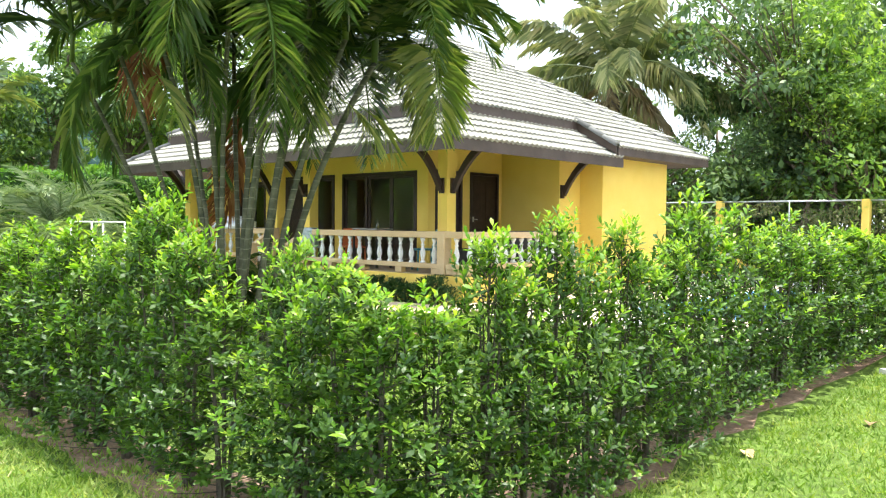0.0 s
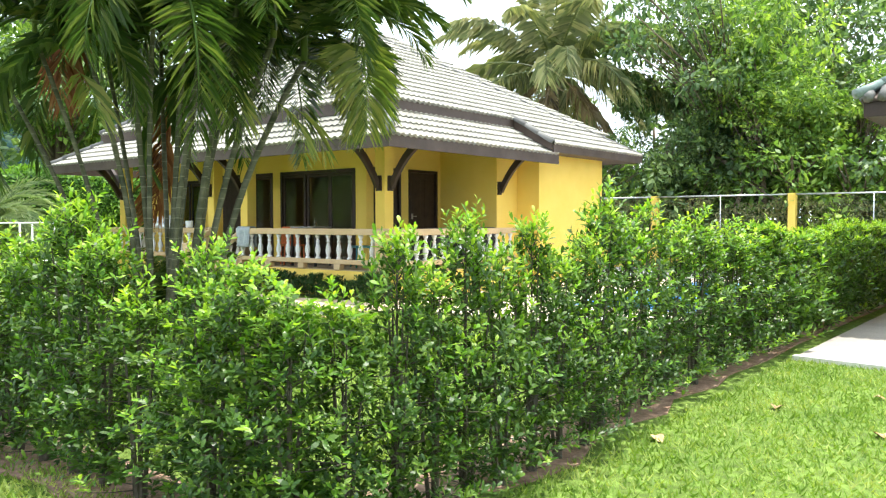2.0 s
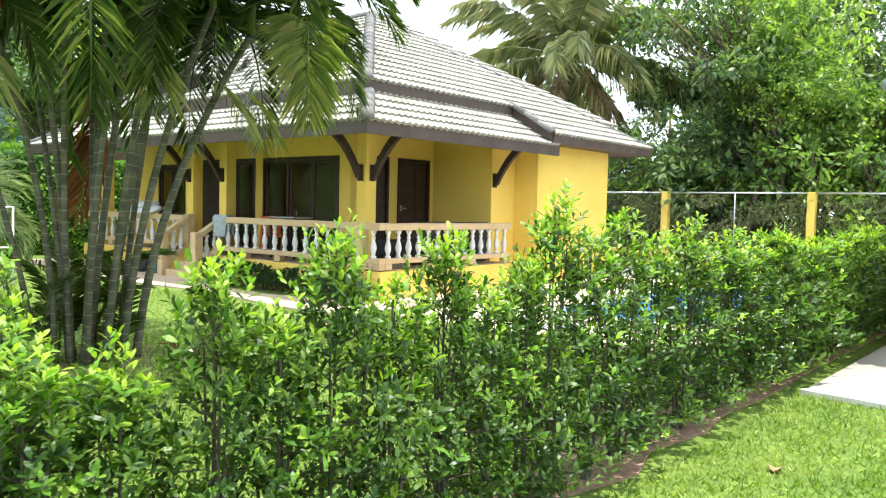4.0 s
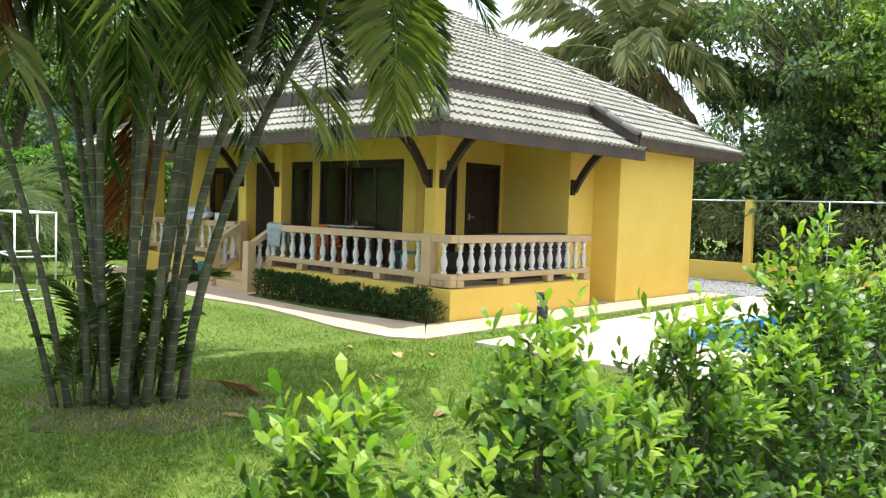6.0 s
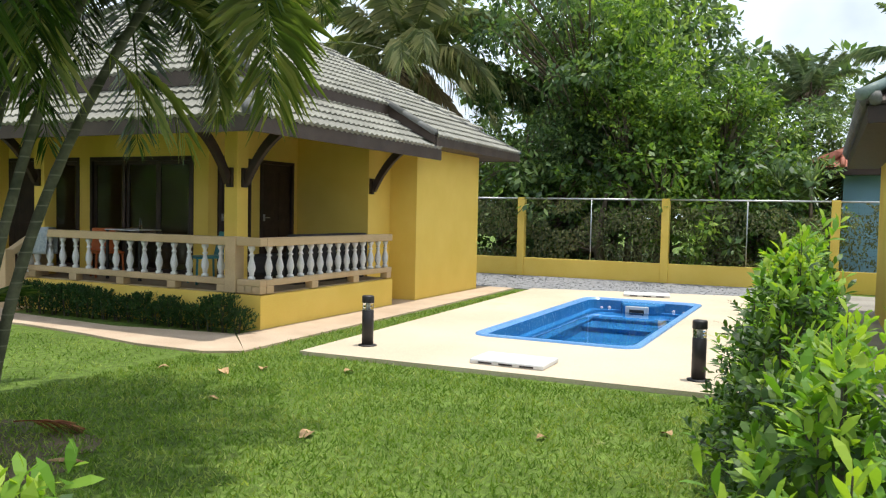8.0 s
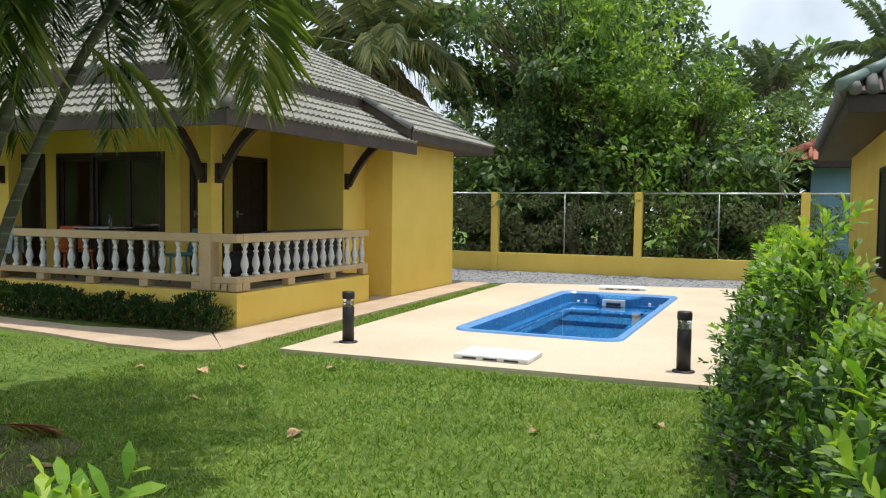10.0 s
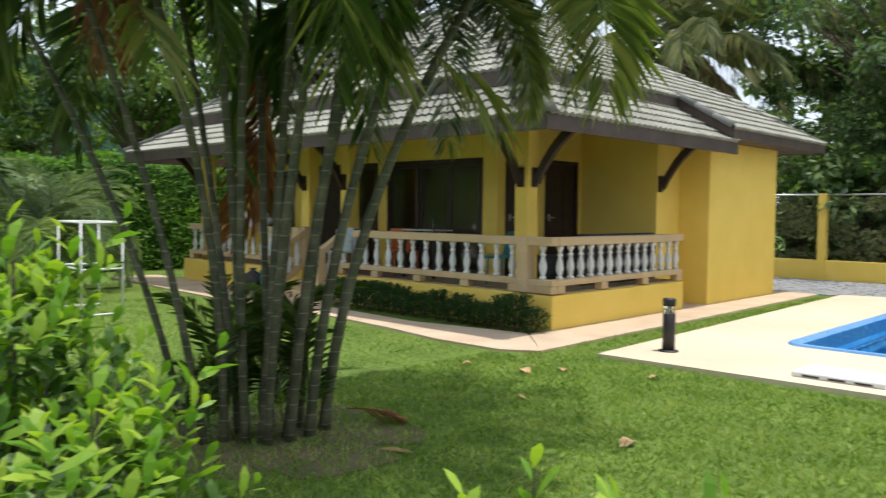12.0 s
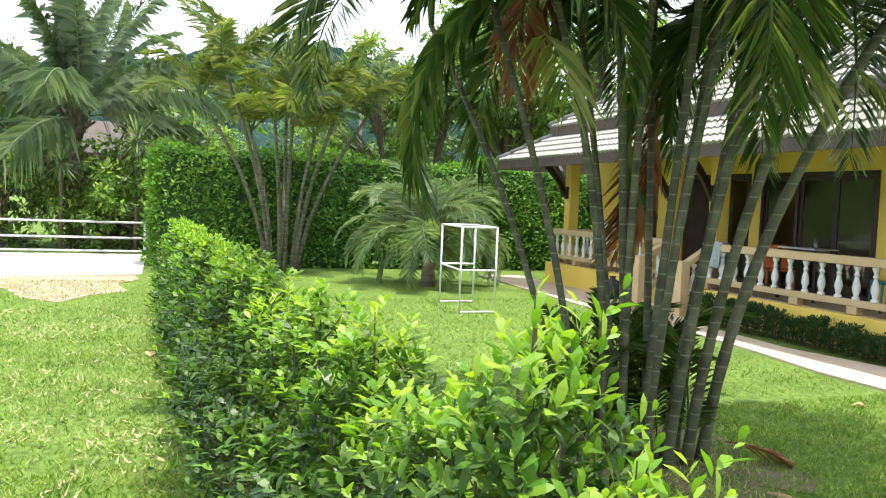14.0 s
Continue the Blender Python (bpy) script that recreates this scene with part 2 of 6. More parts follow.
M = {
    "lawn": mottled(material("lawn", (0.090, 0.145, 0.024), (0.130, 0.195, 0.036), 1.1, 0.9, 1.0, 120, c=(0.20, 0.20, 0.07), spec=0.2, grain=0.9), 14.0, 0.72, 1.32),
    "straw": material("dry_grass", (0.34, 0.30, 0.13), (0.50, 0.46, 0.26), 3, 0.9, 0.0, 60, random_amount=0.2),
    "soil": material("soil", (0.20, 0.12, 0.08), (0.33, 0.22, 0.15), 7, 0.95, 0.9, 40, c=(0.46, 0.36, 0.26), grain=0.7),
    "litter": material("brown_litter", (0.085, 0.095, 0.032), (0.17, 0.12, 0.075), 2.5, 0.95, 0.9, 50, c=(0.24, 0.18, 0.12), grain=0.8),
    "dirt": material("sandy_soil", (0.24, 0.17, 0.11), (0.36, 0.28, 0.19), 1.5, 0.95, 0.6, 30),
    "yellow": material("yellow_render", (0.78, 0.55, 0.105), (0.83, 0.60, 0.135), 1.6, 0.75, 0.25, 120),
    "trim": material("sand_paint", (0.50, 0.36, 0.20), (0.57, 0.42, 0.25), 3, 0.7, 0.3, 90),
    "white": material("white_paint", (0.60, 0.60, 0.61), (0.74, 0.74, 0.74), 6, 0.45, 0.1, 60),
    "wood": material("dark_stained_wood", (0.022, 0.012, 0.009), (0.046, 0.025, 0.018), 6, 0.5, 0.3, 70),
    "fascia": material("brown_fascia", (0.062, 0.043, 0.035), (0.092, 0.066, 0.054), 3, 0.6, 0.3, 60),
    "tile": material("weathered_roof_tile", (0.21, 0.205, 0.175), (0.33, 0.32, 0.275), 1.1, 0.8, 0.5, 35, c=(0.13, 0.145, 0.115), random_amount=0.16),
    "cap": material("grey_ridge_tile", (0.10, 0.10, 0.095), (0.17, 0.17, 0.16), 2, 0.75, 0.4, 40, random_amount=0.1),
    "green_cap": material("grey_green_ridge_tile", (0.12, 0.17, 0.16), (0.19, 0.24, 0.22), 2, 0.5, 0.3, 40),
    "red_tile": material("terracotta_tile", (0.28, 0.085, 0.055), (0.40, 0.15, 0.10), 2, 0.7, 0.4, 40),
    "blue_wall": material("pale_blue_render", (0.20, 0.36, 0.50), (0.24, 0.42, 0.56), 1, 0.8, 0.2, 60),
    "deck": material("pale_stone_deck", (0.55, 0.45, 0.33), (0.64, 0.54, 0.41), 0.55, 0.8, 0.3, 70, c=(0.60, 0.42, 0.25)),
    "path": material("sand_path", (0.46, 0.34, 0.24), (0.58, 0.45, 0.33), 1.6, 0.85, 0.4, 60),
    "concrete": material("grey_concrete", (0.26, 0.24, 0.21), (0.36, 0.33, 0.29), 1.2, 0.85, 0.4, 50),
    "road": material("pale_concrete_road", (0.55, 0.53, 0.49), (0.66, 0.64, 0.60), 0.6, 0.85, 0.4, 40),
    "gravel": material("grey_gravel", (0.12, 0.12, 0.125), (0.27, 0.27, 0.28), 18, 0.9, 0.8, 60, random_amount=0.3, grain=0.7),
    "pool": material("blue_pool_shell", (0.022, 0.16, 0.40), (0.035, 0.20, 0.46), 1, 0.25, 0.0, 30, grain=0.05),
    "pool_rim": material("light_blue_rim", (0.14, 0.33, 0.68), (0.18, 0.38, 0.72), 2, 0.3, 0.0, 30, grain=0.05),
    "black": material("black_metal", (0.018, 0.016, 0.018), (0.03, 0.027, 0.028), 8, 0.45, 0.1, 60),
    "steel": material("galvanised_steel", (0.45, 0.46, 0.47), (0.6, 0.61, 0.62), 10, 0.4, 0.1, 80, metal=0.8),
    "bark": material("brown_bark", (0.10, 0.075, 0.05), (0.19, 0.15, 0.11), 8, 0.9, 0.8, 60),
    "twig": material("twig", (0.055, 0.048, 0.035), (0.11, 0.095, 0.07), 12, 0.85, 0.3, 80),
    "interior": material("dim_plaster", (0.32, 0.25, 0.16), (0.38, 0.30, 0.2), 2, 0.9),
    "towel": material("grey_blue_towel", (0.30, 0.36, 0.40), (0.46, 0.50, 0.52), 22, 0.95, 0.8, 140),
    "cushion": material("white_cloth", (0.62, 0.63, 0.68), (0.74, 0.75, 0.78), 5, 0.9, 0.4, 120),
    "bin": material("blue_green_plastic", (0.03, 0.18, 0.22), (0.05, 0.24, 0.28), 3, 0.4),
    "orange": material("orange_plastic", (0.55, 0.13, 0.03), (0.62, 0.17, 0.05), 3, 0.4),
    "dead_leaf": material("dry_leaf", (0.30, 0.17, 0.08), (0.48, 0.32, 0.17), 30, 0.9, 0.4, 80, random_amount=0.3),
    "dark_cloth": material("dark_cloth", (0.03, 0.03, 0.035), (0.06, 0.055, 0.055), 8, 0.9, 0.4, 90),
    # the hill's bluish tint is distance haze put into the base colour
    "hill": material("haze_tinted_wooded_hill", (0.006, 0.018, 0.018), (0.028, 0.052, 0.042), 0.11, 1.0, 0.0, 0.6, spec=0.0, grain=0.9),
    "stem": ringed(material("palm_stem", (0.036, 0.042, 0.020), (0.125, 0.122, 0.070), 7, 0.7, 0.4, 50), 0.11, (0.17, 0.165, 0.11)),
    "coco_trunk": ringed(material("coconut_trunk", (0.14, 0.11, 0.085), (0.24, 0.2, 0.16), 5, 0.9, 0.8, 40), 0.16, (0.07, 0.055, 0.04)),
    "hedge_leaf": leaf_material("hedge_leaf", (0.017, 0.046, 0.009), (0.048, 0.106, 0.015), (0.135, 0.220, 0.030), 0.40, 0.34, 2.5, 0.35),
    "young_leaf": leaf_material("young_hedge_leaf", (0.064, 0.160, 0.018), (0.140, 0.280, 0.028), (0.33, 0.44, 0.052), 0.42, 0.42, 2.5, 0.32),
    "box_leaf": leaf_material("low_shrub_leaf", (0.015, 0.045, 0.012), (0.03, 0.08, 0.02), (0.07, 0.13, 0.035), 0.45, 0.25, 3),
    "tree_leaf": leaf_material("tree_leaf", (0.055, 0.110, 0.030), (0.125, 0.220, 0.055), (0.34, 0.44, 0.10), 0.42, 0.45, 0.45),
    "dark_tree_leaf": leaf_material("dark_tree_leaf", (0.045, 0.085, 0.042), (0.098, 0.165, 0.075), (0.23, 0.31, 0.13), 0.45, 0.42, 0.45),
    "bright_leaf": leaf_material("bright_hedge_leaf", (0.045, 0.120, 0.016), (0.105, 0.230, 0.030), (0.22, 0.36, 0.055), 0.5, 0.40, 0.9),
    "vine_leaf": leaf_material("vine_leaf", (0.05, 0.06, 0.028), (0.11, 0.125, 0.055), (0.22, 0.225, 0.10), 0.6, 0.3, 0.7),
    "palm_leaf": leaf_material("palm_leaf", (0.026, 0.056, 0.013), (0.066, 0.120, 0.028), (0.21, 0.245, 0.075), 0.34, 0.44, 0.6, 0.4),
    "coco_leaf": leaf_material("coconut_leaf", (0.12, 0.155, 0.075), (0.24, 0.275, 0.14), (0.50, 0.47, 0.29), 0.42, 0.40, 0.5),
    "cycad_leaf": leaf_material("grey_green_palm_leaf", (0.10, 0.155, 0.085), (0.19, 0.26, 0.145), (0.34, 0.39, 0.24), 0.38, 0.35, 1, 0.5),
    "old_frond": leaf_material("dry_coconut_frond", (0.20, 0.15, 0.085), (0.32, 0.25, 0.15), (0.46, 0.38, 0.25), 0.7, 0.25, 1.0),
    "yellow_palm_leaf": leaf_material("yellowing_and_sunlit_palm_leaf", (0.10, 0.155, 0.035), (0.20, 0.25, 0.065), (0.40, 0.38, 0.13), 0.45, 0.42, 0.5),
    "rust_leaf": leaf_material("rust_red_dry_frond", (0.13, 0.040, 0.018), (0.24, 0.085, 0.035), (0.36, 0.17, 0.08), 0.7, 0.25, 2),
    "grass": leaf_material("grass_blade", (0.092, 0.170, 0.024), (0.175, 0.275, 0.048), (0.38, 0.42, 0.14), 0.55, 0.38, 2.0),
    "glass": clear_material("window_glass", (0.75, 0.78, 0.78), 0.02),
    "lamp_glass": clear_material("ribbed_lamp_glass", (0.85, 0.86, 0.82), 0.15),
    "water": ripple(clear_material("pool_water", (0.62, 0.88, 0.98), 0.01, 1.33), 2.2, 0.12),
}


# ---- mesh helpers ----
class Build:
    """Gathers faces for one mesh."""

    def __init__(self):
        self.v, self.f = [], []

    def box(self, x0, y0, z0, x1, y1, z1):
        k = len(self.v)
        self.v += [(x, y, z) for z in (z0, z1) for x, y in ((x0, y0), (x1, y0), (x1, y1), (x0, y1))]
        self.f += [tuple(k + i for i in q) for q in ((3, 2, 1, 0), (4, 5, 6, 7), (0, 1, 5, 4), (1, 2, 6, 5), (2, 3, 7, 6), (3, 0, 4, 7))]
        return self

    def tube(self, points, radii, sides=8, closed=True):
        k, n = len(self.v), len(points)
        pts = [Vector(p) for p in points]
        side = Vector((1, 0, 0))
        for i, p in enumerate(pts):
            d = (pts[min(i + 1, n - 1)] - pts[max(i - 1, 0)]).normalized()
            side = (side - d * side.dot(d))
            side = side.normalized() if side.length > 1e-4 else d.orthogonal().normalized()
            up = d.cross(side)
            r = radii[i] if isinstance(radii, (list, tuple)) else radii
            for j in range(sides):
                a = 2 * math.pi * j / sides
                self.v.append(tuple(p + (side * math.cos(a) + up * math.sin(a)) * r))
        for i in range(n - 1):
            for j in range(sides):
                a, b = k + i * sides + j, k + i * sides + (j + 1) % sides
                self.f.append((a, b, b + sides, a + sides))
        if closed:
            self.f.append(tuple(k + j for j in reversed(range(sides))))
            self.f.append(tuple(k + (n - 1) * sides + j for j in range(sides)))
        return self

    def lathe(self, profile, sides=16, at=(0, 0, 0)):
        k = len(self.v)
        for r, z in profile:
            for j in range(sides):
                a = 2 * math.pi * j / sides
                self.v.append((at[0] + r * math.cos(a), at[1] + r * math.sin(a), at[2] + z))
        for i in range(len(profile) - 1):
            for j in range(sides):
                a, b = k + i * sides + j, k + i * sides + (j + 1) % sides
                self.f.append((a, b, b + sides, a + sides))
        self.f.append(tuple(k + j for j in reversed(range(sides))))
        self.f.append(tuple(k + (len(profile) - 1) * sides + j for j in range(sides)))
        return self

    def prism(self, outline, lift):
        """An outline of points, pushed along the vector lift."""
        k, n = len(self.v), len(outline)
        self.v += [tuple(p) for p in outline] + [tuple(Vector(p) + Vector(lift)) for p in outline]
        self.f.append(tuple(k + i for i in reversed(range(n))))
        self.f.append(tuple(k + n + i for i in range(n)))
        for i in range(n):
            j = (i + 1) % n
            self.f.append((k + i, k + j, k + n + j, k + n + i))
        return self

    def mesh(self, name, mat, smooth=False):
        me = bpy.data.meshes.new(name)
        me.from_pydata(self.v, [], self.f)
        bm = bmesh.new()
        bm.from_mesh(me)
        bmesh.ops.recalc_face_normals(bm, faces=bm.faces)
        bm.to_mesh(me)
        bm.free()
        me.materials.append(M[mat])
        if smooth:
            me.polygons.foreach_set("use_smooth", [True] * len(me.polygons))
        return me

    def put(self, name, mat, parent=None, smooth=False, bevel=0.0):
        ob = new(name, self.mesh(name, mat, smooth))
        ob.parent = parent
        if bevel:
            b = ob.modifiers.new("bevel", "BEVEL")
            b.width, b.segments, b.limit_method = bevel, 2, "ANGLE"
        return ob


def empty(name, label, category, at=(0, 0, 0), group="", kind=""):
    ob = new(name)
    ob.location = at
    return tagged(ob, label, category, group, kind)


def structure(ob, label, category):
    return tagged(ob, label, category, kind="structure")


def slab(name, outline, z0, z1, mat, label, category, bevel=0.0):
    b = Build().prism([(x, y, z0) for x, y in outline], (0, 0, z1 - z0))
    return structure(b.put(name, mat, bevel=bevel), label, category)


def leaf_mesh(name, mat, pos, way, face, length, width, folded=True):
    """Many leaves in one mesh: each starts at pos, runs along way, and turns its upper side to face."""
    way = way / np.linalg.norm(way, axis=1, keepdims=True)
    side = np.cross(way, face)
    side /= np.maximum(np.linalg.norm(side, axis=1, keepdims=True), 1e-6)
    up = np.cross(side, way)
    length, width = np.asarray(length).reshape(-1, 1), np.asarray(width).reshape(-1, 1)
    mid = pos + way * length * 0.5
    n = len(pos)
    def at(along, across, rise):
        return pos + way * length * along + side * width * across + up * (width * rise)

    if folded == "blade":
        v = np.stack([pos - side * width / 2, pos + side * width / 2, pos + way * length], 1)
        f = ((np.arange(n) * 3)[:, None] + np.arange(3)[None]).tolist()
    elif folded:
        v = np.stack([pos, at(0.36, -0.40, 0.05), at(0.36, 0.40, 0.05), at(0.70, -0.46, -0.02), at(0.70, 0.46, -0.02), at(1.0, 0, -0.28)], 1)
        k = np.arange(n)[:, None] * 6
        f = [tuple(q) for p in ((0, 2, 1), (1, 2, 4, 3), (3, 4, 5)) for q in (k + np.array(p)[None]).tolist()]
    else:
        v = np.stack([pos, mid + side * width / 2, pos + way * length, mid - side * width / 2], 1)
        f = ((np.arange(n) * 4)[:, None] + np.arange(4)[None]).tolist()
    me = bpy.data.meshes.new(name)
    me.from_pydata(v.reshape(-1, 3).tolist(), [], f)
    me.materials.append(M[mat])
    return me


# ---- ground ----
POOL = (-6.72, 11.83, -4.42, 17.78)


def rounded(x0, y0, x1, y1, r, steps=6):
    pts = []
    for cx, cy, a0 in ((x1 - r, y0 + r, -90), (x1 - r, y1 - r, 0), (x0 + r, y1 - r, 90), (x0 + r, y0 + r, 180)):
        for i in range(steps + 1):
            a = radians(a0 + 90 * i / steps)
            pts.append((cx + r * math.cos(a), cy + r * math.sin(a)))
    return pts


def sheet_with_hole(name, outer, hole, z0, z1, mat):
    """A slab with a hole through it."""
    bm = bmesh.new()
    edges = []
    for ring in (outer, hole):
        vs = [bm.verts.new((x, y, z1)) for x, y in ring]
        edges += [bm.edges.new((vs[i], vs[(i + 1) % len(vs)])) for i in range(len(vs))]
    bmesh.ops.triangle_fill(bm, use_beauty=True, use_dissolve=False, edges=edges)
    if z0 < z1:
        down = bmesh.ops.extrude_face_region(bm, geom=list(bm.faces))
        bmesh.ops.translate(bm, verts=[g for g in down["geom"] if isinstance(g, bmesh.types.BMVert)], vec=(0, 0, z0 - z1))
    bmesh.ops.recalc_face_normals(bm, faces=bm.faces)
    me = bpy.data.meshes.new(name)
    bm.to_mesh(me)
    bm.free()
    if z0 == z1 and me.polygons[0].normal.z < 0:
        me.flip_normals()
    me.materials.append(M[mat])
    return new(name, me)


hole = rounded(POOL[0] + 0.06, POOL[1] + 0.06, POOL[2] - 0.06, POOL[3] - 0.06, 0.2)
structure(sheet_with_hole("ground", [(-900, -900), (900, -900), (900, 900), (-900, 900)], hole, 0, 0, "lawn"), "short green lawn with worn yellowish patches", "ground")
structure(sheet_with_hole("pool_deck", [(-7.93, 9.6), (-2.98, 9.78), (-3.3, 20.3), (-8.3, 19.0)], hole, -0.02, 0.05, "deck"), "pale sand-coloured stone pool deck", "paving")

# path round the house
slab("path_south", [(-21.5, 9.75), (-14.2, 9.25), (-12.6, 9.42), (-11.2, 9.28), (-10.0, 9.07), (-8.95, 9.08), (-8.55, 9.35), (-9.5, 10.3), (-11.4, 9.95), (-13.9, 10.12), (-14.2, 10.9), (-21.5, 10.9)], -0.02, 0.03, "path", "sand-coloured garden path with a worn surface", "path")
slab("path_east", [(-9.46, 10.3), (-8.56, 9.36), (-8.6, 11), (-8.75, 19.0), (-10.5, 19.0), (-10.5, 14.5), (-9.42, 14.4)], -0.02, 0.028, "path", "sand-coloured path along the yellow wall", "path")
slab("gravel_bed", [(-26, 18.9), (-10.5, 18.9), (-8.3, 19.1), (-3.3, 20.35), (-3.0, 22.9), (-26, 22.9)], -0.02, 0.02, "gravel", "grey crushed gravel strip before the fence", "gravel")
slab("soil_strip_east", [(-2.85, 2.25), (-2.45, 2.3), (-2.40, 2.9), (-2.36, 3.5), (-2.26, 3.8), (-2.20, 4.3), (-2.34, 4.7), (-2.42, 5.2), (-2.30, 5.8), (-2.46, 6.3), (-2.36, 7.0), (-2.46, 7.6), (-2.42, 8.6), (-2.48, 10), (-2.48, 22.5), (-2.9, 22.5)], -0.02, 0.012, "soil", "reddish bare soil under the hedge", "soil")
slab("soil_strip_south", [(-17.3, 2.12), (-9.0, 2.13), (-7.2, 2.10), (-6.4, 2.16), (-5.9, 2.08), (-5.2, 2.15), (-4.7, 2.05), (-4.4, 2.14), (-3.9, 2.06), (-3.4, 2.13), (-2.92, 2.1), (-2.92, 2.65), (-17.3, 2.6)], -0.02, 0.012, "soil", "reddish bare soil under the hedge", "soil")
slab("palm_bed", [(-7.7 + (0.95 + 0.22 * math.sin(i * 2.3) + 0.12 * math.sin(i * 5.1)) * math.cos(i * 0.2618), 5.2 + (0.85 + 0.18 * math.sin(i * 1.7 + 1)) * math.sin(i * 0.2618)) for i in range(24)], -0.02, 0.006, "litter", "bare brown soil with litter under the palms", "soil")
slab("patio", [(-2.22, 8.9), (6, 7.9), (6, 22), (-2.3, 22)], -0.02, 0.035, "concrete", "grey concrete patio with a pale kerb", "patio")
slab("patio_kerb", [(-2.24, 8.82), (6, 7.82), (6, 7.9), (-2.22, 8.9)], -0.02, 0.05, "road", "pale concrete kerb of the patio", "kerb")
slab("road", [(-26.6, -60), (-20.4, -60), (-20.7, -0.8), (-21.3, 1.75), (-26.9, 1.9)], -0.02, 0.02, "road", "sunlit pale concrete driveway", "road")
slab("dirt_patch", [(-20.8, -2.2), (-19.4, -1.6), (-18.6, -0.5), (-17.3, -0.1), (-16.7, 0.5), (-17.6, 0.9), (-18.2, 1.5), (-19.4, 1.3), (-20.2, 1.7), (-21.2, 1.6), (-20.9, 0)], -0.02, 0.008, "dirt", "bare trodden soil beside the driveway", "soil")


# ---- pool ----
pool = empty("swimming_pool", "blue fibreglass swimming pool full of clear water", "pool", (-5.57, 14.8, 0))
pool.location = (0, 0, 0)


def ring_wall(rings, mat, name, cap=False):
    b = Build()
    n = len(rings[0][0])
    for ring, z in rings:
        b.v += [(x, y, z) for x, y in ring]
    for i in range(len(rings) - 1):
        for j in range(n):
            k = (j + 1) % n
            b.f.append((i * n + j, i * n + k, (i + 1) * n + k, (i + 1) * n + j))
    if cap:
        b.f.append(tuple((len(rings) - 1) * n + j for j in range(n)))
    return b.put(name, mat, pool, smooth=False)


def pool_ring(inset, r):
    return rounded(POOL[0] + inset, POOL[1] + inset, POOL[2] - inset, POOL[3] - inset, r)


ring_wall([(pool_ring(0.0, 0.25), 0.052), (pool_ring(0.01, 0.25), 0.075), (pool_ring(0.10, 0.25), 0.075), (pool_ring(0.13, 0.25), 0.04)], "pool_rim", "rim")
ring_wall([(pool_ring(0.13, 0.25), 0.04), (pool_ring(0.17, 0.25), -0.28), (pool_ring(0.30, 0.25), -0.32), (pool_ring(0.36, 0.2), -0.62), (pool_ring(0.50, 0.2), -0.66), (pool_ring(0.58, 0.2), -1.35)], "pool", "shell", True)
b = Build()
b.box(-6.2, 16.3, -1.34, -4.95, 17.25, -0.5).box(-6.2, 15.5, -1.34, -4.95, 16.3, -0.85)
b.put("underwater_steps", "pool", pool, bevel=0.05)
b = Build()
b.prism([(-6.0, 17.7, -0.3), (-5.1, 17.7, -0.3), (-5.25, 17.25, -0.3), (-5.4, 17.18, -0.3), (-5.7, 17.18, -0.3), (-5.85, 17.25, -0.3)], (0, 0, 0.34))
b.put("counter_current_housing", "pool", pool, bevel=0.04)
b = Build()
b.box(-5.78, 17.13, -0.22, -5.34, 17.176, 0.0)
fr = b.put("jet_frame", "white", pool, bevel=0.012)
Build().box(-5.70, 17.12, -0.16, -5.42, 17.134, -0.06).put("jet_opening", "black", pool)
for x, z in ((-6.35, -0.12), (-6.2, -0.1), (-4.95, -0.1), (-4.75, -0.12)):
    Build().lathe([(0.03, 0), (0.03, 0.02), (0.02, 0.03)], 10).put("jet", "white", pool).matrix_local = pose(x, 17.6, z, 90, 0, 0)
w = Build()
w.v = [(x, y, -0.11) for x, y in pool_ring(0.14, 0.25)]
w.f = [tuple(range(len(w.v)))]
water = w.put("water", "water", pool)
water.visible_shadow = False


def lid(x, y, turn, length, width):
    """A white skimmer cover: a shallow lid with grip slots along its rim."""
    e = empty("pool_cover_lid", "white plastic service lid lying on the pool deck", "lid", (x, y, 0.05), "white lids beside the pool")
    e.rotation_euler.z = radians(turn)
    b = Build().box(-length / 2, -width / 2, 0, length / 2, width / 2, 0.055)
    b.put("lid_body", "white", e, bevel=0.015)
    for i in range(3):
        u = (i - 1) * length * 0.28
        Build().box(u - 0.08, -width / 2 - 0.004, 0.012, u + 0.08, -width / 2 + 0.01, 0.032).put("grip_slot", "black", e)
    return e


lid(-5.47, 10.24, 0, 0.86, 0.56)
lid(-5.72, 18.85, 12, 0.95, 0.6)


def bollard(x, y):
    e = empty("bollard_lamp", "black metal garden bollard lamp with a clear glass band", "garden lamp", (x, y, 0.05), "bollard lamps by the pool")
    Build().lathe([(0.115, 0), (0.115, 0.012), (0.085, 0.02)], 24).put("base_plate", "black", e, True)
    Build().lathe([(0.072, 0.015), (0.072, 0.44), (0.066, 0.445)], 24).put("post", "black", e, True)
    Build().lathe([(0.064, 0.445), (0.069, 0.45), (0.069, 0.475), (0.066, 0.48), (0.069, 0.485), (0.069, 0.53), (0.064, 0.535)], 24).put("glass_band", "lamp_glass", e, True)
    Build().lathe([(0.020, 0.445), (0.020, 0.53)], 12).put("bulb", "white", e, True)
    Build().lathe([(0.074, 0.535), (0.076, 0.545), (0.076, 0.605), (0.070, 0.622), (0.02, 0.627)], 24).put("cap", "black", e, True)


bollard(-7.45, 10.35)
bollard(-3.5, 10.35)


# ---- the yellow house ----
house = empty("house", "yellow bungalow with a columned veranda and grey tiled hip roof", "house")
